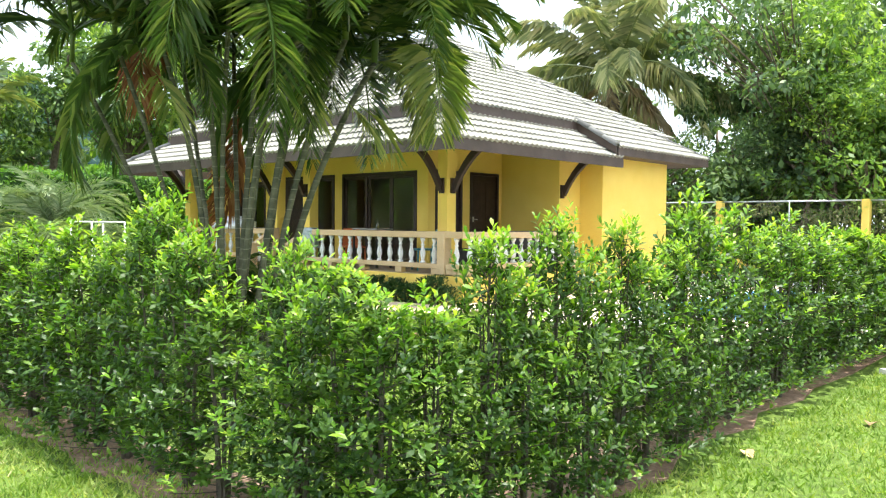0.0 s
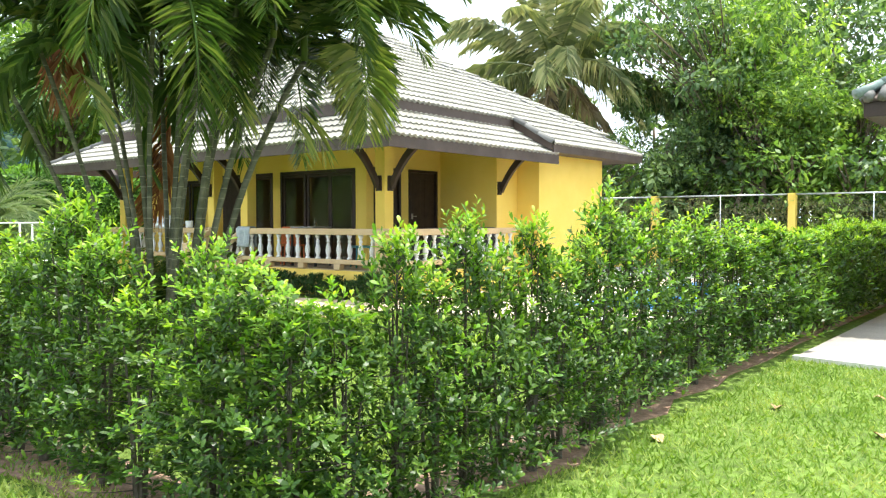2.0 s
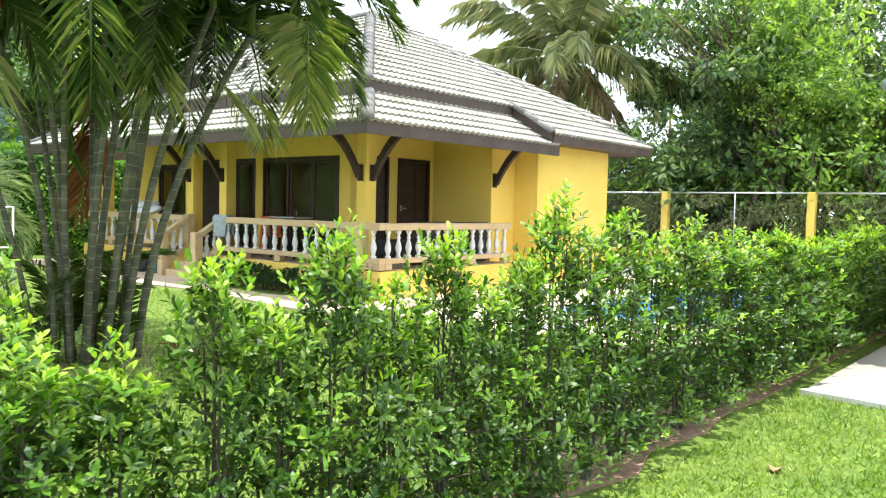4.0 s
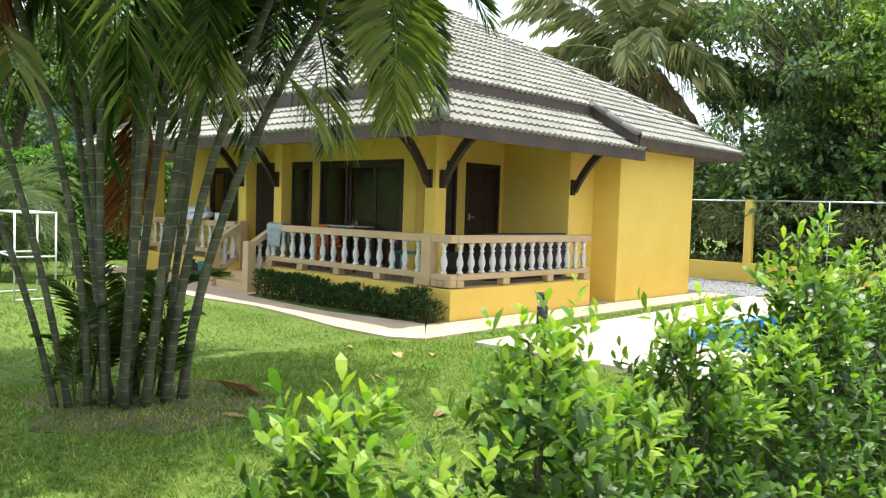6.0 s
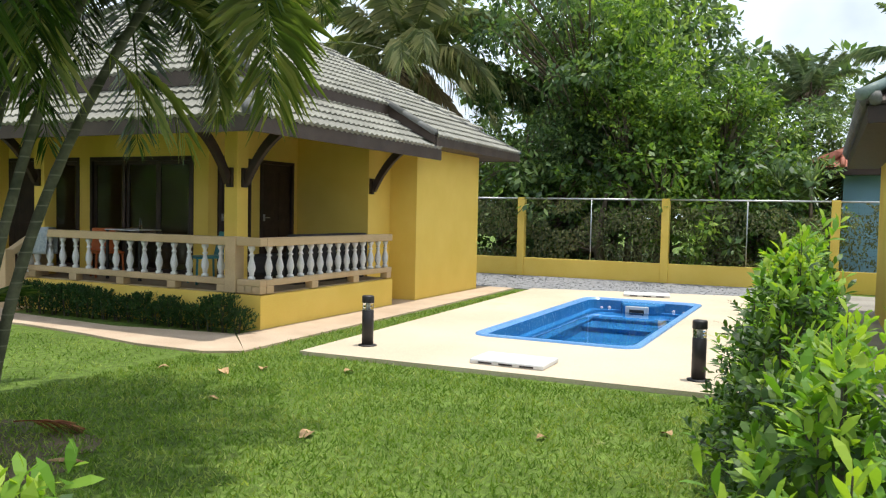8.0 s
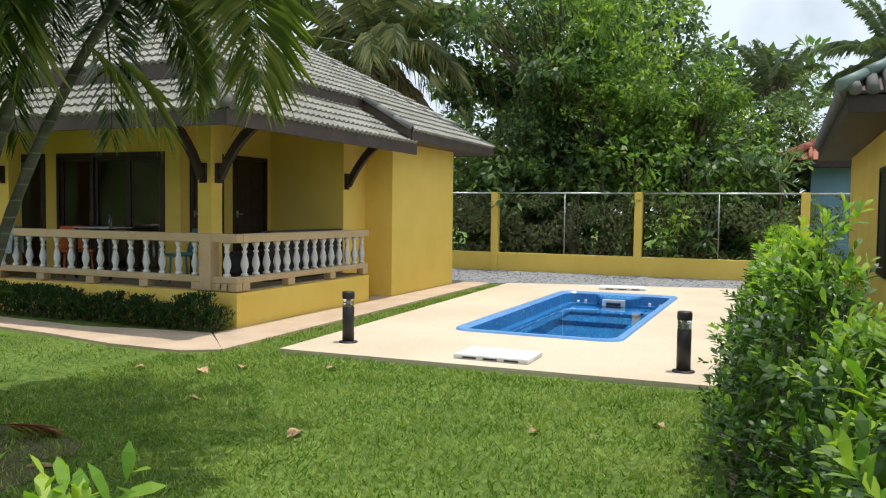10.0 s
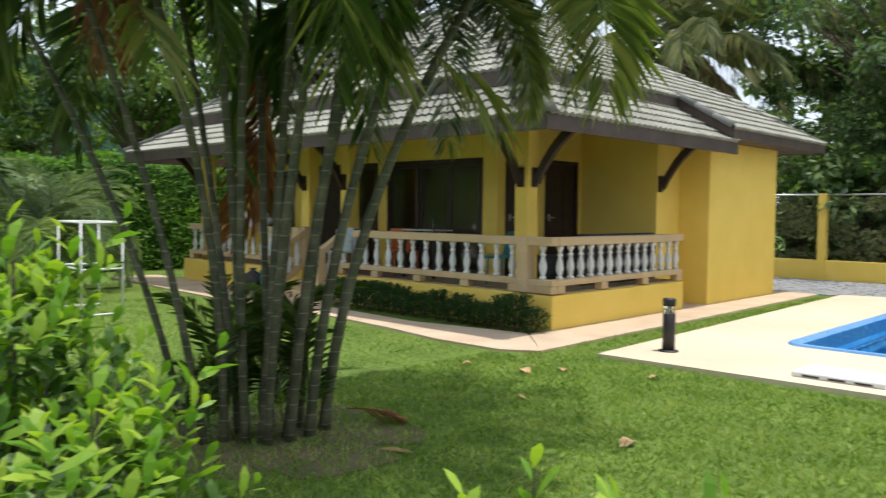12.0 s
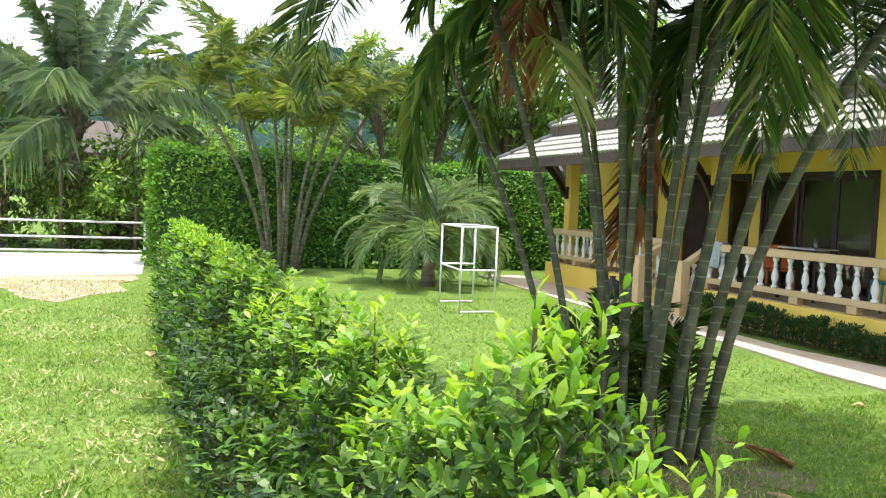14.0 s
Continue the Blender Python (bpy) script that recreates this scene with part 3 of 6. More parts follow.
FLOOR, SOFFIT = 0.52, 2.80


def wall_along_x(y0, y1, x0, x1, z0, z1, holes, mat="yellow", name="wall"):
    """A wall from x0 to x1 with openings (xa, xb, za, zb) cut through."""
    b = Build()
    x = x0
    for xa, xb, za, zb in sorted(holes):
        if xa > x:
            b.box(x, y0, z0, xa, y1, z1)
        if za > z0:
            b.box(xa, y0, z0, xb, y1, za)
        if zb < z1:
            b.box(xa, y0, zb, xb, y1, z1)
        x = xb
    if x < x1:
        b.box(x, y0, z0, x1, y1, z1)
    return b.put(name, mat, house)


def wall_along_y(x0, x1, y0, y1, z0, z1, holes, mat="yellow", name="wall"):
    b = Build()
    y = y0
    for ya, yb, za, zb in sorted(holes):
        if ya > y:
            b.box(x0, y, z0, x1, ya, z1)
        if za > z0:
            b.box(x0, ya, z0, x1, yb, za)
        if zb < z1:
            b.box(x0, ya, zb, x1, yb, z1)
        y = yb
    if y < y1:
        b.box(x0, y, z0, x1, y1, z1)
    return b.put(name, mat, house)


# plinth and floor
Build().prism([(-20.1, 10.9, -0.05), (-15.5, 10.9, -0.05), (-15.5, 11.25, -0.05), (-14.42, 11.25, -0.05), (-14.42, 10.75, -0.05), (-9.43, 10.75, -0.05), (-9.43, 14.5, -0.05), (-10.0, 14.5, -0.05), (-10.0, 18.2, -0.05), (-20.1, 18.2, -0.05)], (0, 0, FLOOR + 0.05 - 0.02)).put("plinth", "yellow", house, bevel=0.008)
# veranda floor takes the dim room colour to deepen the shade there
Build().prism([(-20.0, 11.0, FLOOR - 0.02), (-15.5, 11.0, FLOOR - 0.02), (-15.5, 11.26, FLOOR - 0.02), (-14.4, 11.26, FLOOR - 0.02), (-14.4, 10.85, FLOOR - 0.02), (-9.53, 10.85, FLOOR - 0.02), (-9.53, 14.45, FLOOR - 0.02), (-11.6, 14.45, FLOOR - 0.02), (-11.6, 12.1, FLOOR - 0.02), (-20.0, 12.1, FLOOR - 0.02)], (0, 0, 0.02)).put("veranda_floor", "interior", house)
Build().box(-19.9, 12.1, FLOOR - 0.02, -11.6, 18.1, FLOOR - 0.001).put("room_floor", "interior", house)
# walls
SOUTH = [(-14.35, -11.92, FLOOR, 2.58), (-15.41, -14.63, FLOOR, 2.58), (-16.98, -15.72, FLOOR, 2.58), (-18.6, -17.4, 1.2, 2.5)]
wall_along_x(12.1, 12.25, -20.0, -11.6, FLOOR - 0.02, 3.3, SOUTH)
EAST = [(12.32, 13.16, FLOOR, 2.60), (13.43, 14.42, FLOOR, 2.60)]
wall_along_y(-11.75, -11.602, 12.25, 14.55, FLOOR - 0.02, 3.3, EAST)
wall_along_x(14.55, 14.70, -11.75, -10.0, FLOOR - 0.02, 3.25, [])
wall_along_y(-10.15, -10.002, 14.70, 15.37, -0.05, 3.25, [])
wall_along_x(15.37, 15.52, -10.15, -9.42, -0.05, 3.12, [])
wall_along_y(-9.57, -9.422, 15.52, 18.20, -0.05, 3.12, [])
wall_along_x(18.20, 18.35, -20.0, -9.42, -0.05, 3.12, [])
wall_along_y(-20.0, -19.85, 12.25, 18.2, -0.05, 3.3, [])
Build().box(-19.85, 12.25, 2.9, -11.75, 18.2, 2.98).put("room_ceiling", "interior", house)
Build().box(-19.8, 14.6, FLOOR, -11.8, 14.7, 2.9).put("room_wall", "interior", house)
# columns and beams
for x in (-10.36, -14.54, -15.78, -19.72):
    c = Build().box(x - 0.125, 11.2, FLOOR, x + 0.125, 11.45, 3.40)
    c.put("column", "yellow", house, bevel=0.012)


def bracket(x, y, turn):
    """A curved timber brace from a column up to the eave."""
    b = Build()
    b.box(-0.055, 0, 2.03, 0.055, 0.05, 2.32)
    pts = []
    for i in range(9):
        a = i / 8
        pts.append((0.05 + 0.86 * (1 - math.cos(a * math.pi / 2)) * 0.35 + 0.86 * a * 0.65, 2.13 + 0.84 * math.sin(a * math.pi / 2) * 0.6 + 0.84 * a * 0.4))
    outline = [(-0.045, y0, z0 + 0.075) for y0, z0 in pts] + [(-0.045, y0 + 0.05, z0 - 0.06) for y0, z0 in reversed(pts)]
    b.prism(outline, (0.09, 0, 0))
    ob = b.put("bracket", "wood", house, bevel=0.006)
    ob.matrix_local = pose(x, y, 0, 0, 0, turn)


for x in (-10.36, -14.54, -15.78, -19.72):
    bracket(x, 11.2, 180)
bracket(-10.235, 11.33, -90)
bracket(-10.0, 14.63, -90)
bracket(-19.85, 11.33, 90)


def hinged_door(along, x, y, width, height, turn, name="door"):
    """A dark timber door in a frame: leaf with raised panels, lever handle."""
    d = new(name)
    d.parent = house
    d.matrix_local = pose(x, y, FLOOR, 0, 0, turn)
    tagged(d, "dark stained timber door, closed")
    f = Build()
    f.box(0, -0.03, 0, 0.06, 0.10, height).box(width - 0.06, -0.03, 0, width, 0.10, height).box(0.06, -0.03, height - 0.06, width - 0.06, 0.10, height)
    f.put("frame", "wood", d, bevel=0.005)
    leafb = Build().box(0.063, 0.02, 0.01, width - 0.063, 0.06, height - 0.063)
    half = (width - 0.126) / 2
    for i in range(2):
        for z0, z1 in ((0.15, 0.85), (1.0, height - 0.2)):
            leafb.box(0.063 + i * half + 0.07, 0.008, z0, 0.063 + (i + 1) * half - 0.07, 0.02, z1)
    leafb.put("leaf", "wood", d, bevel=0.006)
    h = Build().box(0.10, -0.012, 0.98, 0.14, 0.018, 1.10)
    h.tube([(0.12, -0.012, 1.04), (0.12, -0.05, 1.04), (0.22, -0.05, 1.04)], 0.009, 8)
    h.put("handle", "steel", d, True)
    return d


hinged_door("y", -11.60, 12.32, 0.84, 2.08, 90)
hinged_door("y", -11.60, 13.43, 0.99, 2.08, 90)
hinged_door("x", -16.98, 12.1, 1.26, 2.06, 0)


def glazed(x0, x1, z0, z1, leaves, y=12.1):
    """A dark-framed sliding window or door with glass panes."""
    g = new("sliding_door" if z0 <= FLOOR else "window")
    g.parent = house
    tagged(g, "dark-framed glass door reflecting the garden")
    f = Build().box(x0, y - 0.02, z0, x0 + 0.06, y + 0.10, z1).box(x1 - 0.06, y - 0.02, z0, x1, y + 0.10, z1)
    f.box(x0 + 0.06, y - 0.02, z1 - 0.07, x1 - 0.06, y + 0.10, z1).box(x0 + 0.06, y - 0.02, z0, x1 - 0.06, y + 0.10, z0 + 0.04)
    f.put("frame", "wood", g, bevel=0.005)
    w = (x1 - x0 - 0.12) / leaves
    for i in range(leaves):
        a, b0 = x0 + 0.06 + i * w, x0 + 0.06 + (i + 1) * w
        yy = y + 0.02 + 0.035 * (i % 2)
        s = Build().box(a, yy, z0 + 0.042, a + 0.07, yy + 0.03, z1 - 0.072).box(b0 - 0.07, yy, z0 + 0.042, b0, yy + 0.03, z1 - 0.072)
        s.box(a + 0.07, yy, z1 - 0.142, b0 - 0.07, yy + 0.03, z1 - 0.072).box(a + 0.07, yy, z0 + 0.042, b0 - 0.07, yy + 0.03, z0 + 0.13)
        s.put("sash", "wood", g, bevel=0.004)
        p = Build().box(a + 0.07, yy + 0.012, z0 + 0.13, b0 - 0.07, yy + 0.018, z1 - 0.142).put("pane", "glass", g)
        p.visible_shadow = False


glazed(-14.35, -11.92, FLOOR, 2.58, 3)
glazed(-15.41, -14.63, FLOOR, 2.58, 1)
glazed(-18.6, -17.4, 1.2, 2.5, 2)

# ---- balustrade ----
BAL_PROFILE = [(0.052, 0), (0.052, 0.035), (0.034, 0.042), (0.030, 0.062), (0.040, 0.072), (0.034, 0.086), (0.052, 0.13), (0.057, 0.17), (0.048, 0.225), (0.030, 0.285), (0.024, 0.325), (0.040, 0.335), (0.040, 0.352), (0.024, 0.362), (0.026, 0.395), (0.042, 0.425), (0.050, 0.44), (0.050, 0.475)]
BALUSTER = Build().lathe(BAL_PROFILE, 12).mesh("baluster", "white", True)


def balustrade(p, q, count, skip_posts=False):
    """Two rails on feet between the points p and q, with turned balusters."""
    p, q = Vector((*p, 0)), Vector((*q, 0))
    d = q - p
    L, turn = d.length, math.degrees(math.atan2(d.y, d.x))
    r = Build().box(0, -0.07, 0.625, L, 0.07, 0.715)
    n = max(2, round(L / 1.05))
    for i in range(n + 1):
        u = min(max(L * i / n, 0.09), L - 0.09)
        r.box(u - 0.085, -0.068, FLOOR - 0.002, u + 0.085, 0.068, 0.627)
    ob = r.put("balustrade", "trim", house, bevel=0.012)
    ob.matrix_local = pose(p.x, p.y, 0, 0, 0, turn)
    Build().box(0, -0.08, 1.19, L, 0.08, 1.31).put("handrail", "trim", ob, bevel=0.012)
    for i in range(count):
        bo = new("baluster", BALUSTER)
        bo.parent = ob
        bo.location = ((i + 0.5) * L / count, 0, 0.715)
    return ob


RAIL_Y = 10.84
balustrade((-14.25, RAIL_Y), (-10.07, RAIL_Y), 14)
balustrade((-9.88, RAIL_Y), (-9.45, RAIL_Y), 1)
balustrade((-9.52, 10.91), (-9.52, 14.50), 14)
balustrade((-19.9, 11.0), (-15.6, 11.0), 14)
balustrade((-19.92, 11.1), (-19.92, 12.1), 3)
Build().box(-10.07, RAIL_Y - 0.1, FLOOR - 0.001, -9.88, RAIL_Y + 0.1, 1.315).put("newel", "trim", house, bevel=0.012)

# ---- steps with sloping sides ----
s = Build()
for i in range(3):
    s.box(-15.45, 10.42 + i * 0.29, 0.0, -14.43, 11.27, 0.17 * (i + 1))
s.put("steps", "trim", house, bevel=0.012)
for x in (-15.58, -14.33):
    s = Build()
    s.box(x - 0.09, 10.36, 0.0, x + 0.09, 10.54, 0.98)
    s.box(x - 0.09, 10.98, 0.0, x + 0.09, 11.16, 1.33)
    s.prism([(x - 0.075, 10.5, 0.86), (x - 0.075, 11.05, 1.20), (x - 0.075, 11.05, 1.32), (x - 0.075, 10.5, 0.98)], (0.15, 0, 0))
    s.prism([(x - 0.06, 10.5, 0.22), (x - 0.06, 11.05, 0.56), (x - 0.06, 11.05, 0.70), (x - 0.06, 10.5, 0.36)], (0.12, 0, 0))
    ob = s.put("stair_side", "trim", house, bevel=0.012)
    for u in (0.33, 0.68):
        bo = new("baluster", BALUSTER)
        bo.parent = ob
        bo.location = (x, 10.5 + 0.55 * u, 0.34 + 0.36 * u)

# ---- roof ----
SLOPE = 0.6
roof = new("roof")
roof.parent = house
tagged(roof, "weathered grey concrete tile hip roof with brown fascia")
TW, COURSE = 0.30, 0.29
tile_rng = random.Random(5)


def tile_points(u0, v0, limits):
    """One double-roll tile at u0 along the eave and v0 up the slope; limits(v) gives the span of u."""
    top, front = [], []
    n = 10
    for k, v in enumerate((v0 - 0.03, v0 + COURSE)):
        lo, hi = limits(min(max(v, 0), 99))
        row = []
        for i in range(n + 1):
            u = u0 + TW * i / n
            w = 0.5 + 0.5 * math.cos(2 * math.pi * (i / n) * 2)
            h = 0.032 * w ** 0.7 + (0.046 if k == 0 else 0.008)
            row.append((min(max(u, lo), hi), v, h))
        top.append(row)
    for (u, v, h) in top[0]:
        front.append((u, v + 0.004, max(h - 0.05, -0.01)))
    return top, front


def tile_faces(top, front):
    n = len(front)
    v = front + top[0] + top[1]
    f = []
    for i in range(n - 1):
        f.append((i, i + 1, n + i + 1, n + i))
        f.append((n + i, n + i + 1, 2 * n + i + 1, 2 * n + i))
    return v, f


def free(v):
    return -99, 99


t0, f0 = tile_points(0, 0, free)
TILE = bpy.data.meshes.new("tile")
TILE.from_pydata(*(lambda a: (a[0], [], a[1]))(tile_faces(t0, f0)))
TILE.materials.append(M["tile"])
TILE_JOBS = []


def tile_plane(origin, along, up, length, rise, limits, own=False):
    """Courses of tiles over a plane: along runs with the eave, up runs up the slope."""
    along, up = Vector(along).normalized(), Vector(up).normalized()
    normal = along.cross(up).normalized()
    m = Matrix((along, up, normal)).transposed().to_4x4()
    m.translation = Vector(origin)
    V, F = [], []
    v = 0.0
    while v < rise:
        lo, hi = limits(v)
        u = math.floor(lo / TW) * TW
        while u < hi:
            inside = u >= max(lo, limits(v + COURSE)[0]) and u + TW <= min(hi, limits(v + COURSE)[1])
            if own and inside:
                TILE_JOBS.append(m @ Matrix.Translation((u, v, 0)))
            else:
                pv, pf = tile_faces(*tile_points(u, v, limits))
                k = len(V)
                V += [tuple(m @ Vector(p)) for p in pv]
                F += [tuple(k + i for i in q) for q in pf]
            u += TW
        v += COURSE
    if F:
        me = bpy.data.meshes.new("tiles")
        me.from_pydata(V, [], F)
        me.materials.append(M["tile"])
        ob = new("tiles", me)
        ob.parent = roof
        ob["kind"] = "stuff"
    # boards under the tiles
    b = Build()
    top_lo, top_hi = limits(rise)
    lo, hi = limits(0)
    b.prism([m @ Vector(p) for p in ((lo, 0, -0.02), (hi, 0, -0.02), (top_hi, rise, -0.02), (top_lo, rise, -0.02))], m.to_3x3() @ Vector((0, 0, -0.03)))
    b.put("boarding", "fascia", roof)


K = math.sqrt(1 + SLOPE * SLOPE)
EX, SY, WX = -8.95, 9.94, -21.0      # eaves of the lower skirt
ZE = 2.90
SK = 1.02 * K
# skirt, east and south and west
tile_plane((EX, SY, ZE), (0, 1, 0), (-1, 0, SLOPE), 5.4, SK, lambda v: (v / K, 5.42), True)
tile_plane((WX, SY, ZE), (1, 0, 0), (0, 1, SLOPE), 12.05, SK, lambda v: (v / K, (EX - WX) - v / K))
# upper roof
UZ = 3.72
AX = -9.92
tile_plane((AX, 10.86, UZ), (0, 1, 0), (-1, 0, SLOPE), 9, 4.0 * K, lambda v: (v / K, 8.62 + 1.06 - 0.95 - v / K), True)
tile_plane((-8.92, 15.12, UZ - 0.6), (0, 1, 0), (-1, 0, SLOPE), 4.5, 1.0 * K, lambda v: (0.0, 4.42 - v / K), True)
tile_plane((-20.1, 10.86, UZ), (1, 0, 0), (0, 1, SLOPE), 10.2, 3.95 * K, lambda v: (v / K, 10.18 - v / K))
b = Build()
b.v = [(-8.92, 19.56, 3.12), (-20.1, 19.56, 3.12), (-16.1, 14.8, 6.0), (-13.9, 14.8, 6.0), (-20.1, 10.86, 3.72)]
b.f = [(0, 1, 2, 3), (1, 4, 2)]
b.put("boarding", "tile", roof)


def caps(p, q, name="ridge_tile", mat="cap", r=0.11):
    """Half-round ridge tiles laid end to end."""
    p, q = Vector(p), Vector(q)
    d = (q - p)
    n = max(1, int(d.length / 0.36))
    w = d.normalized()
    side = w.cross(Vector((0, 0, 1))).normalized()
    up = side.cross(w)
    for i in range(n):
        b = Build()
        a = p + d * (i / n)
        c = p + d * ((i + 1.12) / n)
        for pt, rr in ((a, r * 1.12), (c, r * 0.92)):
            for j in range(9):
                t = math.pi * (j / 8) * 1.1 - 0.05 * math.pi
                b.v.append(tuple(pt + side * math.cos(t) * rr + up * (math.sin(t) * rr * 0.85)))
        b.f = [(j, j + 1, 10 + j, 9 + j) for j in range(8)] + [tuple(range(9))]
        b.put(name, mat, roof, True)


caps((EX + 0.02, SY - 0.02, ZE + 0.03), (EX - 0.98, SY + 0.98, ZE + 0.03 + 0.59))
caps((AX + 0.02, 10.84, UZ + 0.03), (-13.85, 14.77, UZ + 0.03 + 2.36))
caps((-8.90, 19.56, 3.14), (-13.75, 14.75, 6.05), r=0.065)
caps((-13.75, 14.77, 6.1), (-16.2, 14.77, 6.1))
caps((WX, SY, ZE + 0.03), (WX + 1.0, SY + 1.0, ZE + 0.63))
caps((-20.1, 10.86, UZ + 0.03), (-16.15, 14.8, UZ + 2.4))
caps((-8.92, 15.10, 3.16), (-9.94, 15.10, 3.76), r=0.09)

# fascias and soffits
f = Build()
f.box(EX - 0.02, SY - 0.02, ZE - 0.20, EX + 0.015, 15.42, ZE + 0.005)
f.box(WX, SY - 0.02, ZE - 0.20, EX - 0.02, SY + 0.015, ZE + 0.005)
f.box(WX - 0.02, SY + 0.015, ZE - 0.20, WX + 0.015, 18.0, ZE + 0.005)
f.put("fascia", "fascia", roof, bevel=0.005)
f = Build()
f.box(-8.94, 15.15, 2.95, -8.905, 19.58, 3.13).box(-20.1, 19.56, 2.95, -8.94, 19.59, 3.13)
f.box(AX - 0.02, 10.84, UZ - 0.22, AX + 0.015, 15.1, UZ + 0.005).box(-20.1, 10.84, UZ - 0.22, AX - 0.02, 10.875, UZ + 0.005)
f.prism([(-8.92, 15.08, 2.98), (-9.94, 15.08, 3.50), (-9.94, 15.08, 3.75), (-8.92, 15.08, 3.14)], (0, 0.035, 0))
f.put("fascia", "fascia", roof, bevel=0.005)
f = Build()
f.box(-9.42, 15.38, 2.96, -8.94, 19.56, 2.985)
f.box(-20.1, 18.35, 2.96, -9.42, 19.56, 2.985)
f.put("soffit", "fascia", roof)

# small gable over the veranda roof
gx, gy, gz = -16.7, 11.35, 4.95
Build().prism([(gx - 0.75, gy, 3.9), (gx + 0.75, gy, 3.9), (gx + 0.75, gy, gz - 0.52), (gx, gy, gz - 0.06), (gx - 0.75, gy, gz - 0.52)], (0, 1.2, 0)).put("gable", "wood", roof)
for sgn in (-1, 1):
    tile_plane((gx + sgn * 0.95, gy - 0.25 if sgn > 0 else gy + 1.75, gz - 0.57), (0, sgn, 0), (-sgn, 0, SLOPE), 2.0, 0.95 * K, lambda v: (0.0, 2.0))
    Build().prism([(gx + sgn * 0.97, gy - 0.27, gz - 0.70), (gx + sgn * 0.97, gy - 0.27, gz - 0.56), (gx, gy - 0.27, gz + 0.02), (gx, gy - 0.27, gz - 0.12)], (0, 0.035, 0)).put("fascia", "fascia", roof)
caps((gx, gy - 0.28, gz + 0.03), (gx, gy + 1.6, gz + 0.03), r=0.09)

# ---- fence at the back ----
FY = 22.98
fence = empty("boundary_fence", "yellow wall and posts with a vine-grown wire fence", "fence")
for x in [-10.05 + 3.95 * i for i in range(-4, 5)]:
    Build().box(x - 0.1, FY - 0.1, 0, x + 0.1, FY + 0.1, 2.2).put("post", "yellow", fence, bevel=0.012)
    Build().box(x + 0.1, FY - 0.07, 0, x + 3.85, FY + 0.07, 0.52).put("low_wall", "yellow", fence, bevel=0.01)
    Build().tube([(x + 1.98, FY, 0.52), (x + 1.98, FY, 2.18)], 0.016, 8).put("steel_post", "steel", fence, True)
    Build().tube([(x + 0.1, FY, 2.17), (x + 3.85, FY, 2.17)], 0.024, 8).put("top_rail", "steel", fence, True)
    wires = Build()
    for i in range(1, 30):
        u = x + 0.1 + 3.75 * i / 30
        wires.tube([(u, FY, 0.53), (u, FY, 2.16)], 0.0014, 3, False)
    for i in range(1, 13):
        z = 0.53 + 1.63 * i / 13
        wires.tube([(x + 0.1, FY, z), (x + 3.85, FY, z)], 0.0014, 3, False)
    wires.put("wire_mesh", "black", fence)
rng = np.random.default_rng(11)
n = 30000
px = rng.uniform(-26, 8, n)
pz = 0.55 + 1.6 * rng.random(n) ** 0.9
clump = np.array([noise.noise(Vector((a * 0.9, 0, b * 1.6))) for a, b in zip(px, pz)])
keep = clump > -0.2
px, pz = px[keep], pz[keep]
n = len(px)
pos = np.stack([px, FY + 0.03 + 0.2 * rng.random(n), pz], 1)
way = np.stack([rng.normal(0, 0.7, n), rng.normal(-0.1, 0.4, n), rng.normal(-0.8, 0.5, n)], 1)
tagged(new("fence_vine", leaf_mesh("fence_vine", "vine_leaf", pos, way, np.stack([rng.normal(0, 0.4, n), -np.ones(n), rng.normal(0.3, 0.4, n)], 1), rng.uniform(0.05, 0.13, n), rng.uniform(0.02, 0.045, n), False)), "dry greenish vine hanging over the wire fence", "vine", kind="stuff")


